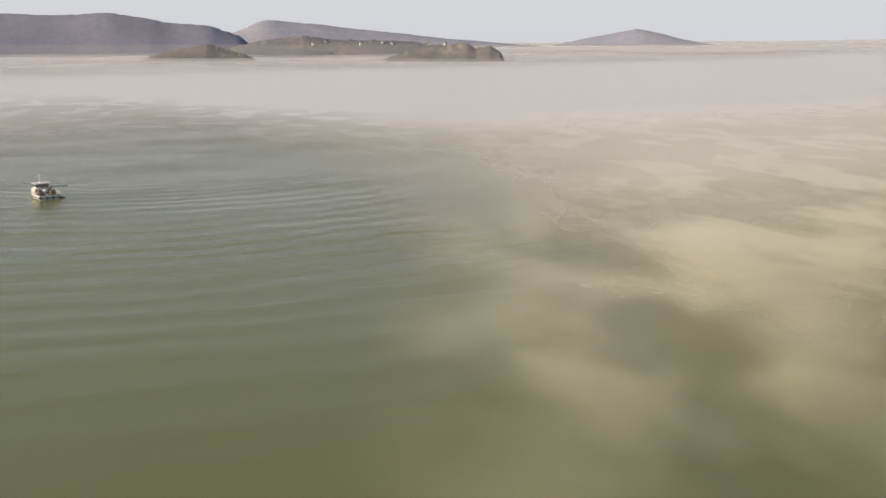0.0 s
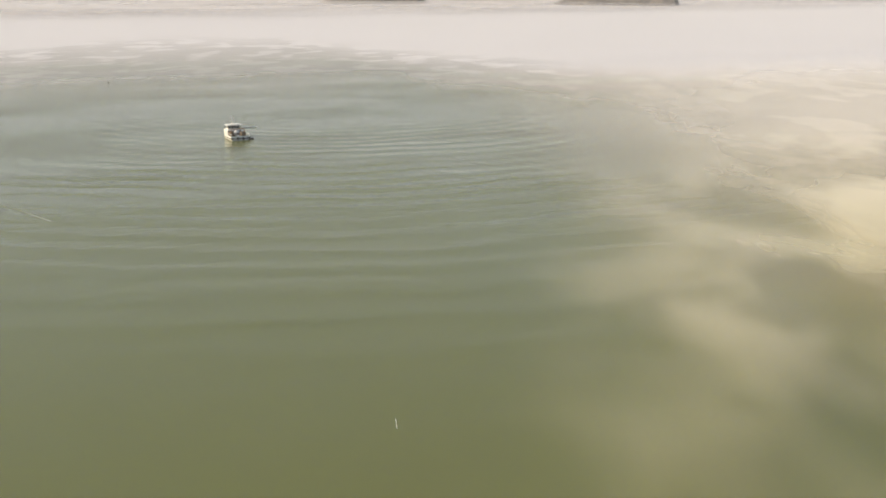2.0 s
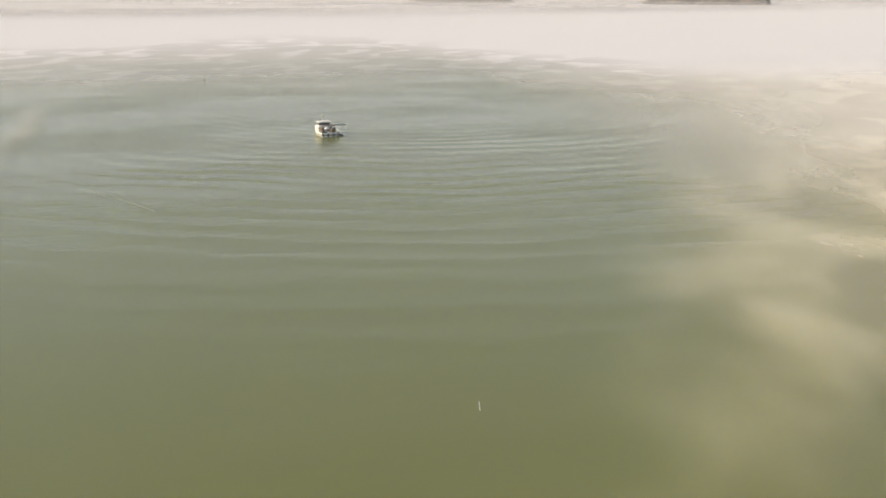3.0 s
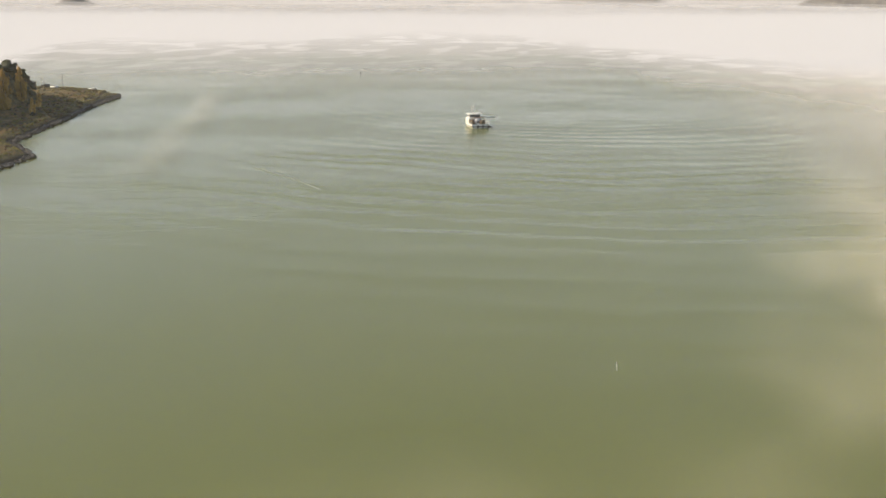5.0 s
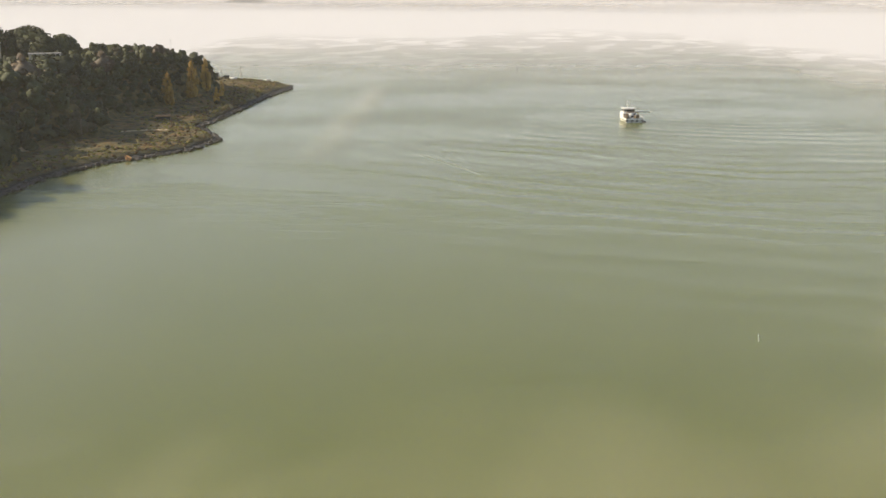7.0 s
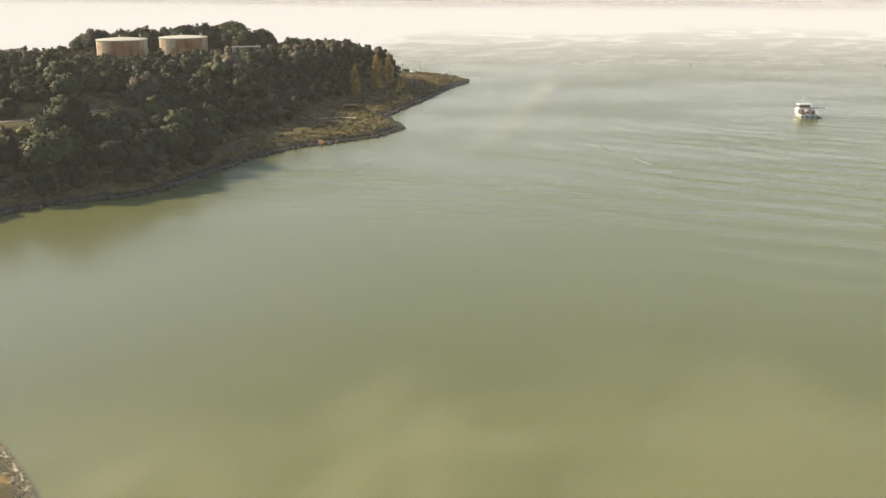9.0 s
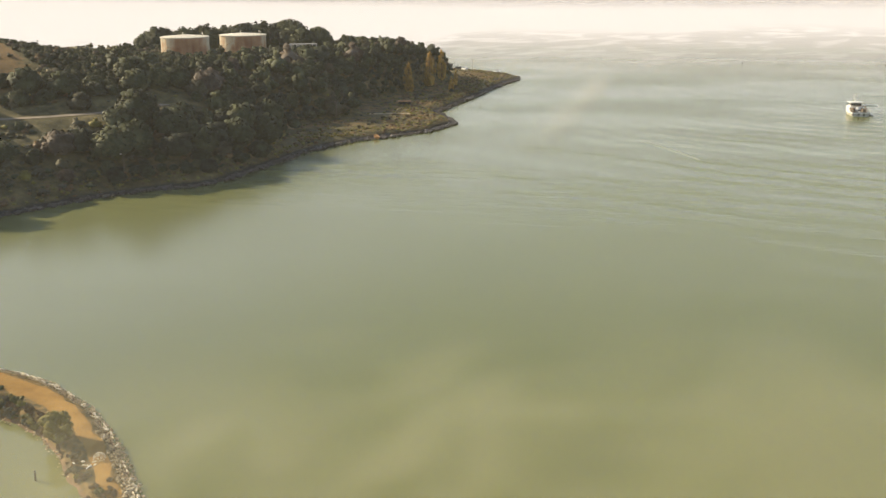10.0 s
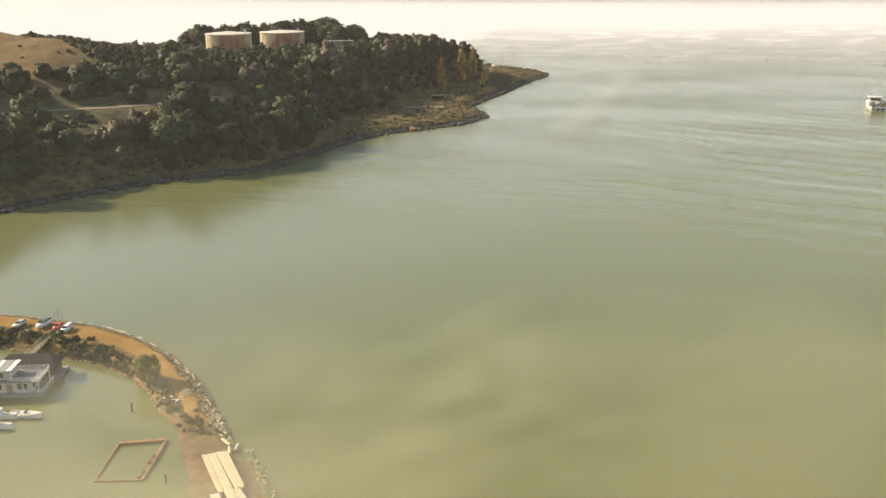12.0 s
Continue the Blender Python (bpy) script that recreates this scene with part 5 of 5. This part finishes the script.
    # gangway from the spit
    gw = thing("gangway", pose(0, 0, 0), "sloping gangway with pale timber rails", "gangway")
    a, b = Vector((-178.5, 208.5, 1.1)), Vector((-179.5, 218.5, 3.0))
    side = Vector((0.9, 0.1, 0))
    bm = bmesh.new()
    vs = [bm.verts.new(q) for q in (a - side, a + side, b + side, b - side, a - side - Vector((0, 0, .2)), a + side - Vector((0, 0, .2)), b + side - Vector((0, 0, .2)), b - side - Vector((0, 0, .2)))]
    for f in ((0, 1, 2, 3), (7, 6, 5, 4), (0, 4, 5, 1), (1, 5, 6, 2), (2, 6, 7, 3), (3, 7, 4, 0)):
        bm.faces.new([vs[i] for i in f])
    part("walkway", bm, OLD_WOOD, gw)
    for s in (-1, 1):
        bm = bmesh.new()
        for dz in (0.55, 1.1):
            rod(bm, a + side * s + Vector((0, 0, dz)), b + side * s + Vector((0, 0, dz)), 0.08, 0.08, 6)
        for k in range(6):
            q = a.lerp(b, k / 5) + side * s
            rod(bm, q, q + Vector((0, 0, 1.15)), 0.07, 0.07, 6)
        part("handrail", bm, DRIFTWOOD, gw, "pale timber handrail")
    dock = thing("dock", pose(-182, 205.5, 0, 0, 0, 20), "grey floating timber dock", "dock")
    for k in range(14):
        bm = bmesh.new()
        box(bm, 0.92, 2.2, 0.2, (-6.5 + k, 0, 0.5), bevel=0.02)
        part("plank", bm, OLD_WOOD, dock)
    bm = bmesh.new()
    box(bm, 13.6, 1.8, 0.9, (0, 0, -0.42), bevel=0.05)
    part("float", bm, HULL_GREY, dock)


def build_skiff(x, y, rz, length, label, cabin=False):
    sk = thing("motor_boat", pose(x, y, 0, 0, 0, rz), label, "boat", "moored boats")
    w = length * 0.17
    bm = bmesh.new()
    rings = []
    for i in range(9):
        t = i / 8
        k = 1.0 if t < 0.45 else max(0.04, 1 - ((t - 0.45) / 0.55) ** 2)
        up = 0.9 + 0.55 * t * t
        rings.append([bm.verts.new((-length / 2 + length * t, s * w * k * q, z)) for s, q, z in ((-1, 1, up), (-1, .75, 0.15), (0, 0, -0.25), (1, .75, 0.15), (1, 1, up))])
    for a, b in zip(rings, rings[1:]):
        for k in range(4):
            bm.faces.new((a[k], b[k], b[k + 1], a[k + 1]))
    bm.faces.new(rings[0])
    part("hull", bm, WHITE, sk, "white glassfibre hull")
    bm = bmesh.new()
    prev = None
    for i in range(9):
        t = i / 8
        k = (1.0 if t < 0.45 else max(0.04, 1 - ((t - 0.45) / 0.55) ** 2)) * w * 0.97
        z = (0.55 if t < 0.5 else 0.95 + 0.45 * t * t) if not cabin else 0.8 + 0.5 * t * t
        row = [bm.verts.new((-length / 2 + length * t, -k, z)), bm.verts.new((-length / 2 + length * t, k, z))]
        if prev:
            bm.faces.new((prev[0], row[0], row[1], prev[1]))
        prev = row
    part("deck", bm, CREAM, sk, "cream deck")
    bm = bmesh.new()
    box(bm, length * 0.16, w * 1.2, 0.75, (-length * 0.05, 0, 0.6), bevel=0.1, taper=0.85)
    part("console", bm, WHITE, sk)
    bm = bmesh.new()
    box(bm, 0.08, w * 1.15, 0.45, (length * 0.03, 0, 1.32), (0, -25, 0), bevel=0.02)
    part("windscreen", bm, GLASS_DARK, sk)
    for s in (-0.5, 0.5):
        bm = bmesh.new()
        box(bm, 0.6, 0.55, 0.5, (-length * 0.28, s * w, 0.55), bevel=0.08)
        part("seat", bm, CREAM, sk)
    bm = bmesh.new()
    box(bm, 0.55, 0.45, 1.1, (-length / 2 - 0.2, 0, 0.25), bevel=0.1)
    part("outboard_motor", bm, DARK, sk, "dark outboard motor")
    if cabin:
        bm = bmesh.new()
        box(bm, length * 0.32, w * 1.5, 1.6, (-length * 0.12, 0, 0.8), bevel=0.15, taper=0.9)
        c = part("cabin", bm, WHITE, sk, "white cabin")
        bm = bmesh.new()
        box(bm, length * 0.3, w * 1.46, 0.45, (-length * 0.12, 0, 1.55))
        part("window", bm, GLASS_DARK, c)


def palm(x, y, s, label):
    rng = random.Random(int(-x * 10))
    t = thing("palm_tree", pose(x, y, on_spit(x, y) - 0.2), label, "palm")
    bm = bmesh.new()
    rod(bm, (0, 0, -0.5), (0, 0, 2.9 * s), 0.45 * s, 0.38 * s, 10)
    part("trunk", bm, BARK, t)
    for k in range(34):
        a, lift = rng.uniform(0, 6.28), rng.uniform(-0.3, 1.2)
        l = 3.3 * s * rng.uniform(0.8, 1.1)
        bm = bmesh.new()
        prev = None
        for i in range(7):
            u = i / 6
            r = l * u * math.cos(lift * 0.7)
            z = 2.9 * s + l * (math.sin(lift) * u - 0.75 * u * u)
            ww = 0.42 * s * math.sin(math.pi * min(1, 0.12 + u * 0.85))
            c, sn = math.cos(a), math.sin(a)
            row = [bm.verts.new((c * r - sn * ww * q, sn * r + c * ww * q, z - abs(q) * 0.22 * s)) for q in (-1, 0, 1)]
            if prev:
                for j in range(2):
                    bm.faces.new((prev[j], prev[j + 1], row[j + 1], row[j]))
            prev = row
        part("frond", bm, LEAF_GREEN, t)


def build_harbour():
    build_spit()
    shore_rocks("riprap", "pale broken riprap rocks along the spit's outer edge", OUTER[1:9], lambda k: 1.1 - 0.8 * k, 2.0, 2900, 0.19, ROCK, 5)
    shore_rocks("inner_rocks", "brown stones along the spit's inner edge", INNER[2:8], lambda k: 0.35 - 0.3 * k, 1.2, 130, 0.24, ROCK, 6)
    shore_rocks("end_rocks", "loose tan stones beside the bleached planks", [(-97, 177), (-92, 171), (-85, 162), (-79, 152)], lambda k: 0.5 - 0.3 * k, 1.3, 110, 0.27, ROCK, 9)
    rng = random.Random(11)
    # pale concrete slabs and posts tipped on the outer edge
    line = spit_line(OUTER, 10)[18:86]
    for k in range(96):
        p = rng.choice(line)
        off = rng.uniform(-1.6, 0.9) if k < 40 else rng.uniform(0.1, 0.9)
        x, y = p.x + off * 0.6 + rng.uniform(-.5, .5), p.y + off * 0.6
        bm = bmesh.new()
        box(bm, rng.uniform(0.7, 2.0), rng.uniform(0.2, 0.42), rng.uniform(0.18, 0.28), bevel=0.04)
        ob = part("concrete_slab", bm, CONCRETE)
        i = min(range(len(line)), key=lambda q: (line[q] - p).length)
        d = (line[min(i + 1, len(line) - 1)] - line[max(i - 1, 0)]).normalized()
        ob.matrix_world = pose(x, y, max(0.35, 1.15 - 0.35 * off), rng.uniform(-12, 12), rng.uniform(-14, 14), math.degrees(math.atan2(d.y, d.x)) + rng.gauss(0, 22 if k < 40 else 8))
        tagged(ob, "broken pale concrete slab on the riprap", "slab", "slabs on the riprap")
    # a heap of slabs tipped on end at the bend
    for k in range(17):
        u = rng.random()
        x, y = -115.2 + 6.2 * u + rng.gauss(0, .8), 192.6 - 7.6 * u + rng.gauss(0, .8)
        bm = bmesh.new()
        box(bm, rng.uniform(0.7, 1.7), rng.uniform(0.35, 0.7), rng.uniform(0.2, 0.3), bevel=0.05)
        ob = part("concrete_slab", bm, CONCRETE)
        ob.matrix_world = pose(x, y, max(0.7, on_spit(x, y) + 0.45), rng.uniform(-35, 35), rng.uniform(15, 55), rng.uniform(0, 360))
        tagged(ob, "pale concrete slab tipped on end in a heap", "slab", "slabs on the riprap")
    build_car(-193.9, 225.0, 185, CAR_SILVER, "silver sedan parked on bare earth", 4.6, 1.8, 1.45)
    build_car(-187.2, 226.9, 184, CAR_WHITE, "dark van with white lower half parked on earth", 5.2, 1.95, 1.95, True, CAR_DARK)
    build_car(-182.0, 226.4, 190, CAR_RED, "small red car parked on earth", 3.9, 1.7, 1.45)
    build_car(-178.6, 225.6, 193, CAR_WHITE, "white estate car parked on bare earth", 4.7, 1.85, 1.65, True)
    build_houseboat()
    build_skiff(-155.5, 178.6, 8, 8.5, "white open motor boat moored in the harbour")
    build_skiff(-160.5, 176.6, 10, 8.0, "white cabin boat moored in the harbour", True)
    build_skiff(-157.5, 171.8, 12, 7.0, "white cabin boat beside others", True)
    palm(-175.8, 217.0, 0.95, "bushy green palm at the water's edge")
    palm(-185.6, 217.4, 0.88, "bushy green palm above the dock")
    # tall bush on the spit and shrubs along the inner bank
    r2 = random.Random(30)
    tree = thing("bush", pose(-137.0, 201.5, 1.6), "tall rounded green bush on the spit's inner bank", "bush")
    part("trunk", trunk_mesh(5.5, 0.3, r2, 5, 2.2), BARK, tree)
    puffs = [((r2.gauss(0, 1.5), r2.gauss(0, 1.5), r2.uniform(1.6, 6.2)), r2.uniform(0.7, 1.4)) for _ in range(44)]
    bm = bmesh.new()
    leaf_crown(bm, puffs, 0.38, 5200, r2, 1.0)
    part("crown", bm, LEAF_OLIVE, tree)
    inner = spit_line(INNER, 10)
    outer = spit_line(OUTER, 10)
    for k in range(270):
        i = r2.randrange(20, 52) if k < 150 else r2.randrange(20, 84)
        s = r2.uniform(0.04, 0.30) if i < 70 else r2.uniform(0.1, 0.9)
        p = inner[i].lerp(outer[i], s)
        if min(math.hypot(p.x + 176, p.y - 215.5), math.hypot(p.x + 185.6, p.y - 216)) < 3.2:
            continue
        big = r2.random() < (0.55 if i < 46 else 0.1)
        w = r2.uniform(0.8, 1.5) if big else r2.uniform(0.3, 0.65)
        bush = thing("shrub", pose(p.x, p.y, on_spit(p.x, p.y) - 0.1), "dark green shrub on the bank" if big else "low dry brown shrub on the bank", "shrub", "shrubs on the spit")
        bm = bmesh.new()
        pf = [((r2.uniform(-w, w) * .7, r2.uniform(-w, w) * .7, w * r2.uniform(.3, .8)), w * r2.uniform(.35, .55)) for _ in range(6)]
        leaf_crown(bm, pf, 0.3, 260, r2, 0.9)
        part("crown", bm, r2.choice((LEAF_GREEN, LEAF_OLIVE, LEAF_SAGE, LEAF_OAK)) if big else LEAF_DRY, bush)
    for (x, y, w) in ((-168.1, 221.5, 1.2), (-199, 219, 1.6)):
        bush = thing("shrub", pose(x, y, on_spit(x, y) - 0.1), "dark green shrub on bare earth", "shrub", "shrubs on the spit")
        bm = bmesh.new()
        pf = [((r2.uniform(-w, w) * .8, r2.uniform(-w, w) * .5, w * r2.uniform(.2, .5)), w * r2.uniform(.3, .5)) for _ in range(7)]
        leaf_crown(bm, pf, 0.3, 300, r2, 0.8)
        part("crown", bm, LEAF_GREEN, bush)
    # lattice frame by the cars
    fr = thing("lattice_frame", pose(-187.0, 233.0, on_spit(-187, 233)), "thin steel lattice frame standing on the shore", "frame")
    bm = bmesh.new()
    for x, y in ((-.9, -.9), (.9, -.9), (.9, .9), (-.9, .9)):
        rod(bm, (x, y, -0.3), (x * .35, y * .35, 4.6), 0.07, 0.05, 5)
    part("legs", bm, STEEL, fr)
    bm = bmesh.new()
    for z, k in ((1.2, .83), (2.4, .66), (3.6, .49)):
        c = [(-.9 * k, -.9 * k, z), (.9 * k, -.9 * k, z), (.9 * k, .9 * k, z), (-.9 * k, .9 * k, z)]
        for i in range(4):
            rod(bm, c[i], c[(i + 1) % 4], 0.04, 0.04, 4)
    part("braces", bm, STEEL, fr)
    # domed shelter and bleached debris
    dm = thing("dome", pose(-123.6, 196.4, on_spit(-123.6, 196.4)), "small grey wire dome on bare earth", "dome")
    bm = bmesh.new()
    bmesh.ops.create_icosphere(bm, subdivisions=2, radius=1.35)
    bmesh.ops.delete(bm, geom=[v for v in bm.verts if v.co.z < -0.2], context='VERTS')
    ob = part("frame", bm, CONCRETE, dm, "thin grey wire frame")
    wf = ob.modifiers.new("wire", 'WIREFRAME')
    wf.thickness = 0.09
    for k in range(9):
        bm = bmesh.new()
        box(bm, r2.uniform(.5, 1.6), r2.uniform(.2, .5), r2.uniform(.12, .3), bevel=0.03)
        x, y = -124.5 + r2.gauss(0, 1.2), 193.2 + r2.gauss(0, .8)
        ob = part("debris", bm, r2.choice((WHITE, DRIFTWOOD, CONCRETE, DARK)))
        ob.matrix_world = pose(x, y, on_spit(x, y), r2.uniform(-8, 8), r2.uniform(-8, 8), r2.uniform(0, 180))
        tagged(ob, "bleached scrap lying on bare earth", "debris", "scrap on the spit")
    # bleached planks at the end of the spit
    st = thing("timber_deck", pose(-102.5, 172.0, 0.95, 0, 0, 0), "long sun-bleached planks lying on the spit", "timber")
    d = Vector((13.0, -15.0, 0)).normalized()
    ang = math.degrees(math.atan2(d.y, d.x))
    sx = Vector((-d.y, d.x, 0))
    for k, (o, l, w, z) in enumerate(((-2.2, 22, 1.1, 0.0), (-1.1, 23, 0.9, .05), (-0.2, 21, .8, .12), (0.75, 17.5, .55, .1), (1.3, 17, .45, .2), (1.85, 17.5, .5, .12), (2.4, 16.5, .5, .02))):
        bm = bmesh.new()
        box(bm, l, w, 0.35, bevel=0.05)
        pl = part("plank", bm, DRIFTWOOD, st)
        c = d * (l / 2 + r2.uniform(-.5, .3)) + sx * o
        pl.matrix_local = pose(c.x, c.y, z, 0, 0, ang + r2.uniform(-.8, .8))
    bm = bmesh.new()
    box(bm, 9.0, 6.0, 0.45, bevel=0.08)
    pl = part("slab", bm, CONCRETE, st, "pale concrete slab")
    c = d * 21.5 - sx * 1.2
    pl.matrix_local = pose(c.x, c.y, -0.1, 0, 0, ang + 4)
    for x, y, rz, l in ((-103.5, 178.9, -35, 3.6), (-99.9, 177.0, -75, 2.8), (-100.6, 175.2, -60, 3.0)):
        bm = bmesh.new()
        rod(bm, (-l / 2, 0, 0), (l / 2, 0, 0.05), 0.36, 0.3, 9)
        ob = part("log", bm, DRIFTWOOD)
        ob.matrix_world = pose(x, y, max(0.5, on_spit(x, y) + 0.25), 0, 0, rz)
        tagged(ob, "short sun-bleached drift log on the shore", "log", "drift logs")
    # half-sunk rusted frame
    sf = thing("sunken_frame", pose(0, 0, 0), "rusted rectangular barge frame half sunk in shallow water", "wreck")
    cs = [Vector((-121.2, 156.2, 0.15)), Vector((-112.0, 159.2, 0.2)), Vector((-116.8, 176.3, 0.45)), Vector((-126.0, 172.2, 0.25))]
    for i, (w, h) in enumerate(((0.35, 0.35), (0.65, 0.5), (0.9, 0.6), (0.3, 0.3))):
        a, b = cs[i], cs[(i + 1) % 4]
        bm = bmesh.new()
        L = (b - a).length
        n = 8
        prev = None
        for k in range(n + 1):
            t = k / n
            q = a.lerp(b, t)
            s = Vector((-(b - a).y, (b - a).x, 0)).normalized() * w / 2 * r2.uniform(.8, 1.15)
            zz = r2.uniform(-.08, .1)
            row = [bm.verts.new(q + v) for v in (-s - Vector((0, 0, .6)), -s + Vector((0, 0, zz + h * .4)), s + Vector((0, 0, zz + h * .4)), s - Vector((0, 0, .6)))]
            if prev:
                for j in range(4):
                    bm.faces.new((prev[j], prev[(j + 1) % 4], row[(j + 1) % 4], row[j]))
            else:
                bm.faces.new(row[::-1])
            prev = row
        bm.faces.new(prev)
        part("beam", bm, RUST, sf, "rusted encrusted beam")
    for t, o in ((0.15, -0.5), (0.4, -.8), (0.55, -.7), (0.05, -.9)):
        q = cs[1].lerp(cs[2], t)
        bm = bmesh.new()
        out = bmesh.ops.create_icosphere(bm, subdivisions=1, radius=.55)
        for v in out["verts"]:
            v.co = q + Vector((o, 0, 0.2)) + v.co * r2.uniform(.7, 1.2)
        part("growth", bm, LEAF_DRY, sf, "clump of brown growth")
    for x, y, h in ((-133.2, 188.0, 2.3), (-107.0, 160.0, 1.9)):
        pt = thing("mooring_pile", pose(x, y, 0), "dark weathered mooring pile in shallow water", "pile", "mooring piles")
        bm = bmesh.new()
        rod(bm, (0, 0, -2), (0.08, 0, h), 0.24, 0.2, 9)
        part("post", bm, DARK, pt)


def foam_line():
    ob = ribbon("foam_line", [(-46, 648), (-40.3, 641.4), (-32, 628), (-23.5, 616.1), (-15, 600), (-9.5, 589.8)], 0.6, 0.03, FOAM, "thin pale line of foam on the water", lambda x, y: 0.0)
    tagged(ob, category="foam", kind="stuff")


FOAM = worn("sea_foam", (0.15, 0.168, 0.10), (0.24, 0.25, 0.17), 0.3, 0.6)
foam_line()
build_work_boat()
build_markers()
build_headland_things()
shore_rocks("shore_rocks", "dark wet rocks along the headland's waterline", SHORE[2:26], lambda k: 0.55, 2.6, 1500, 1.0, ROCK_DARK, 8)
build_harbour()
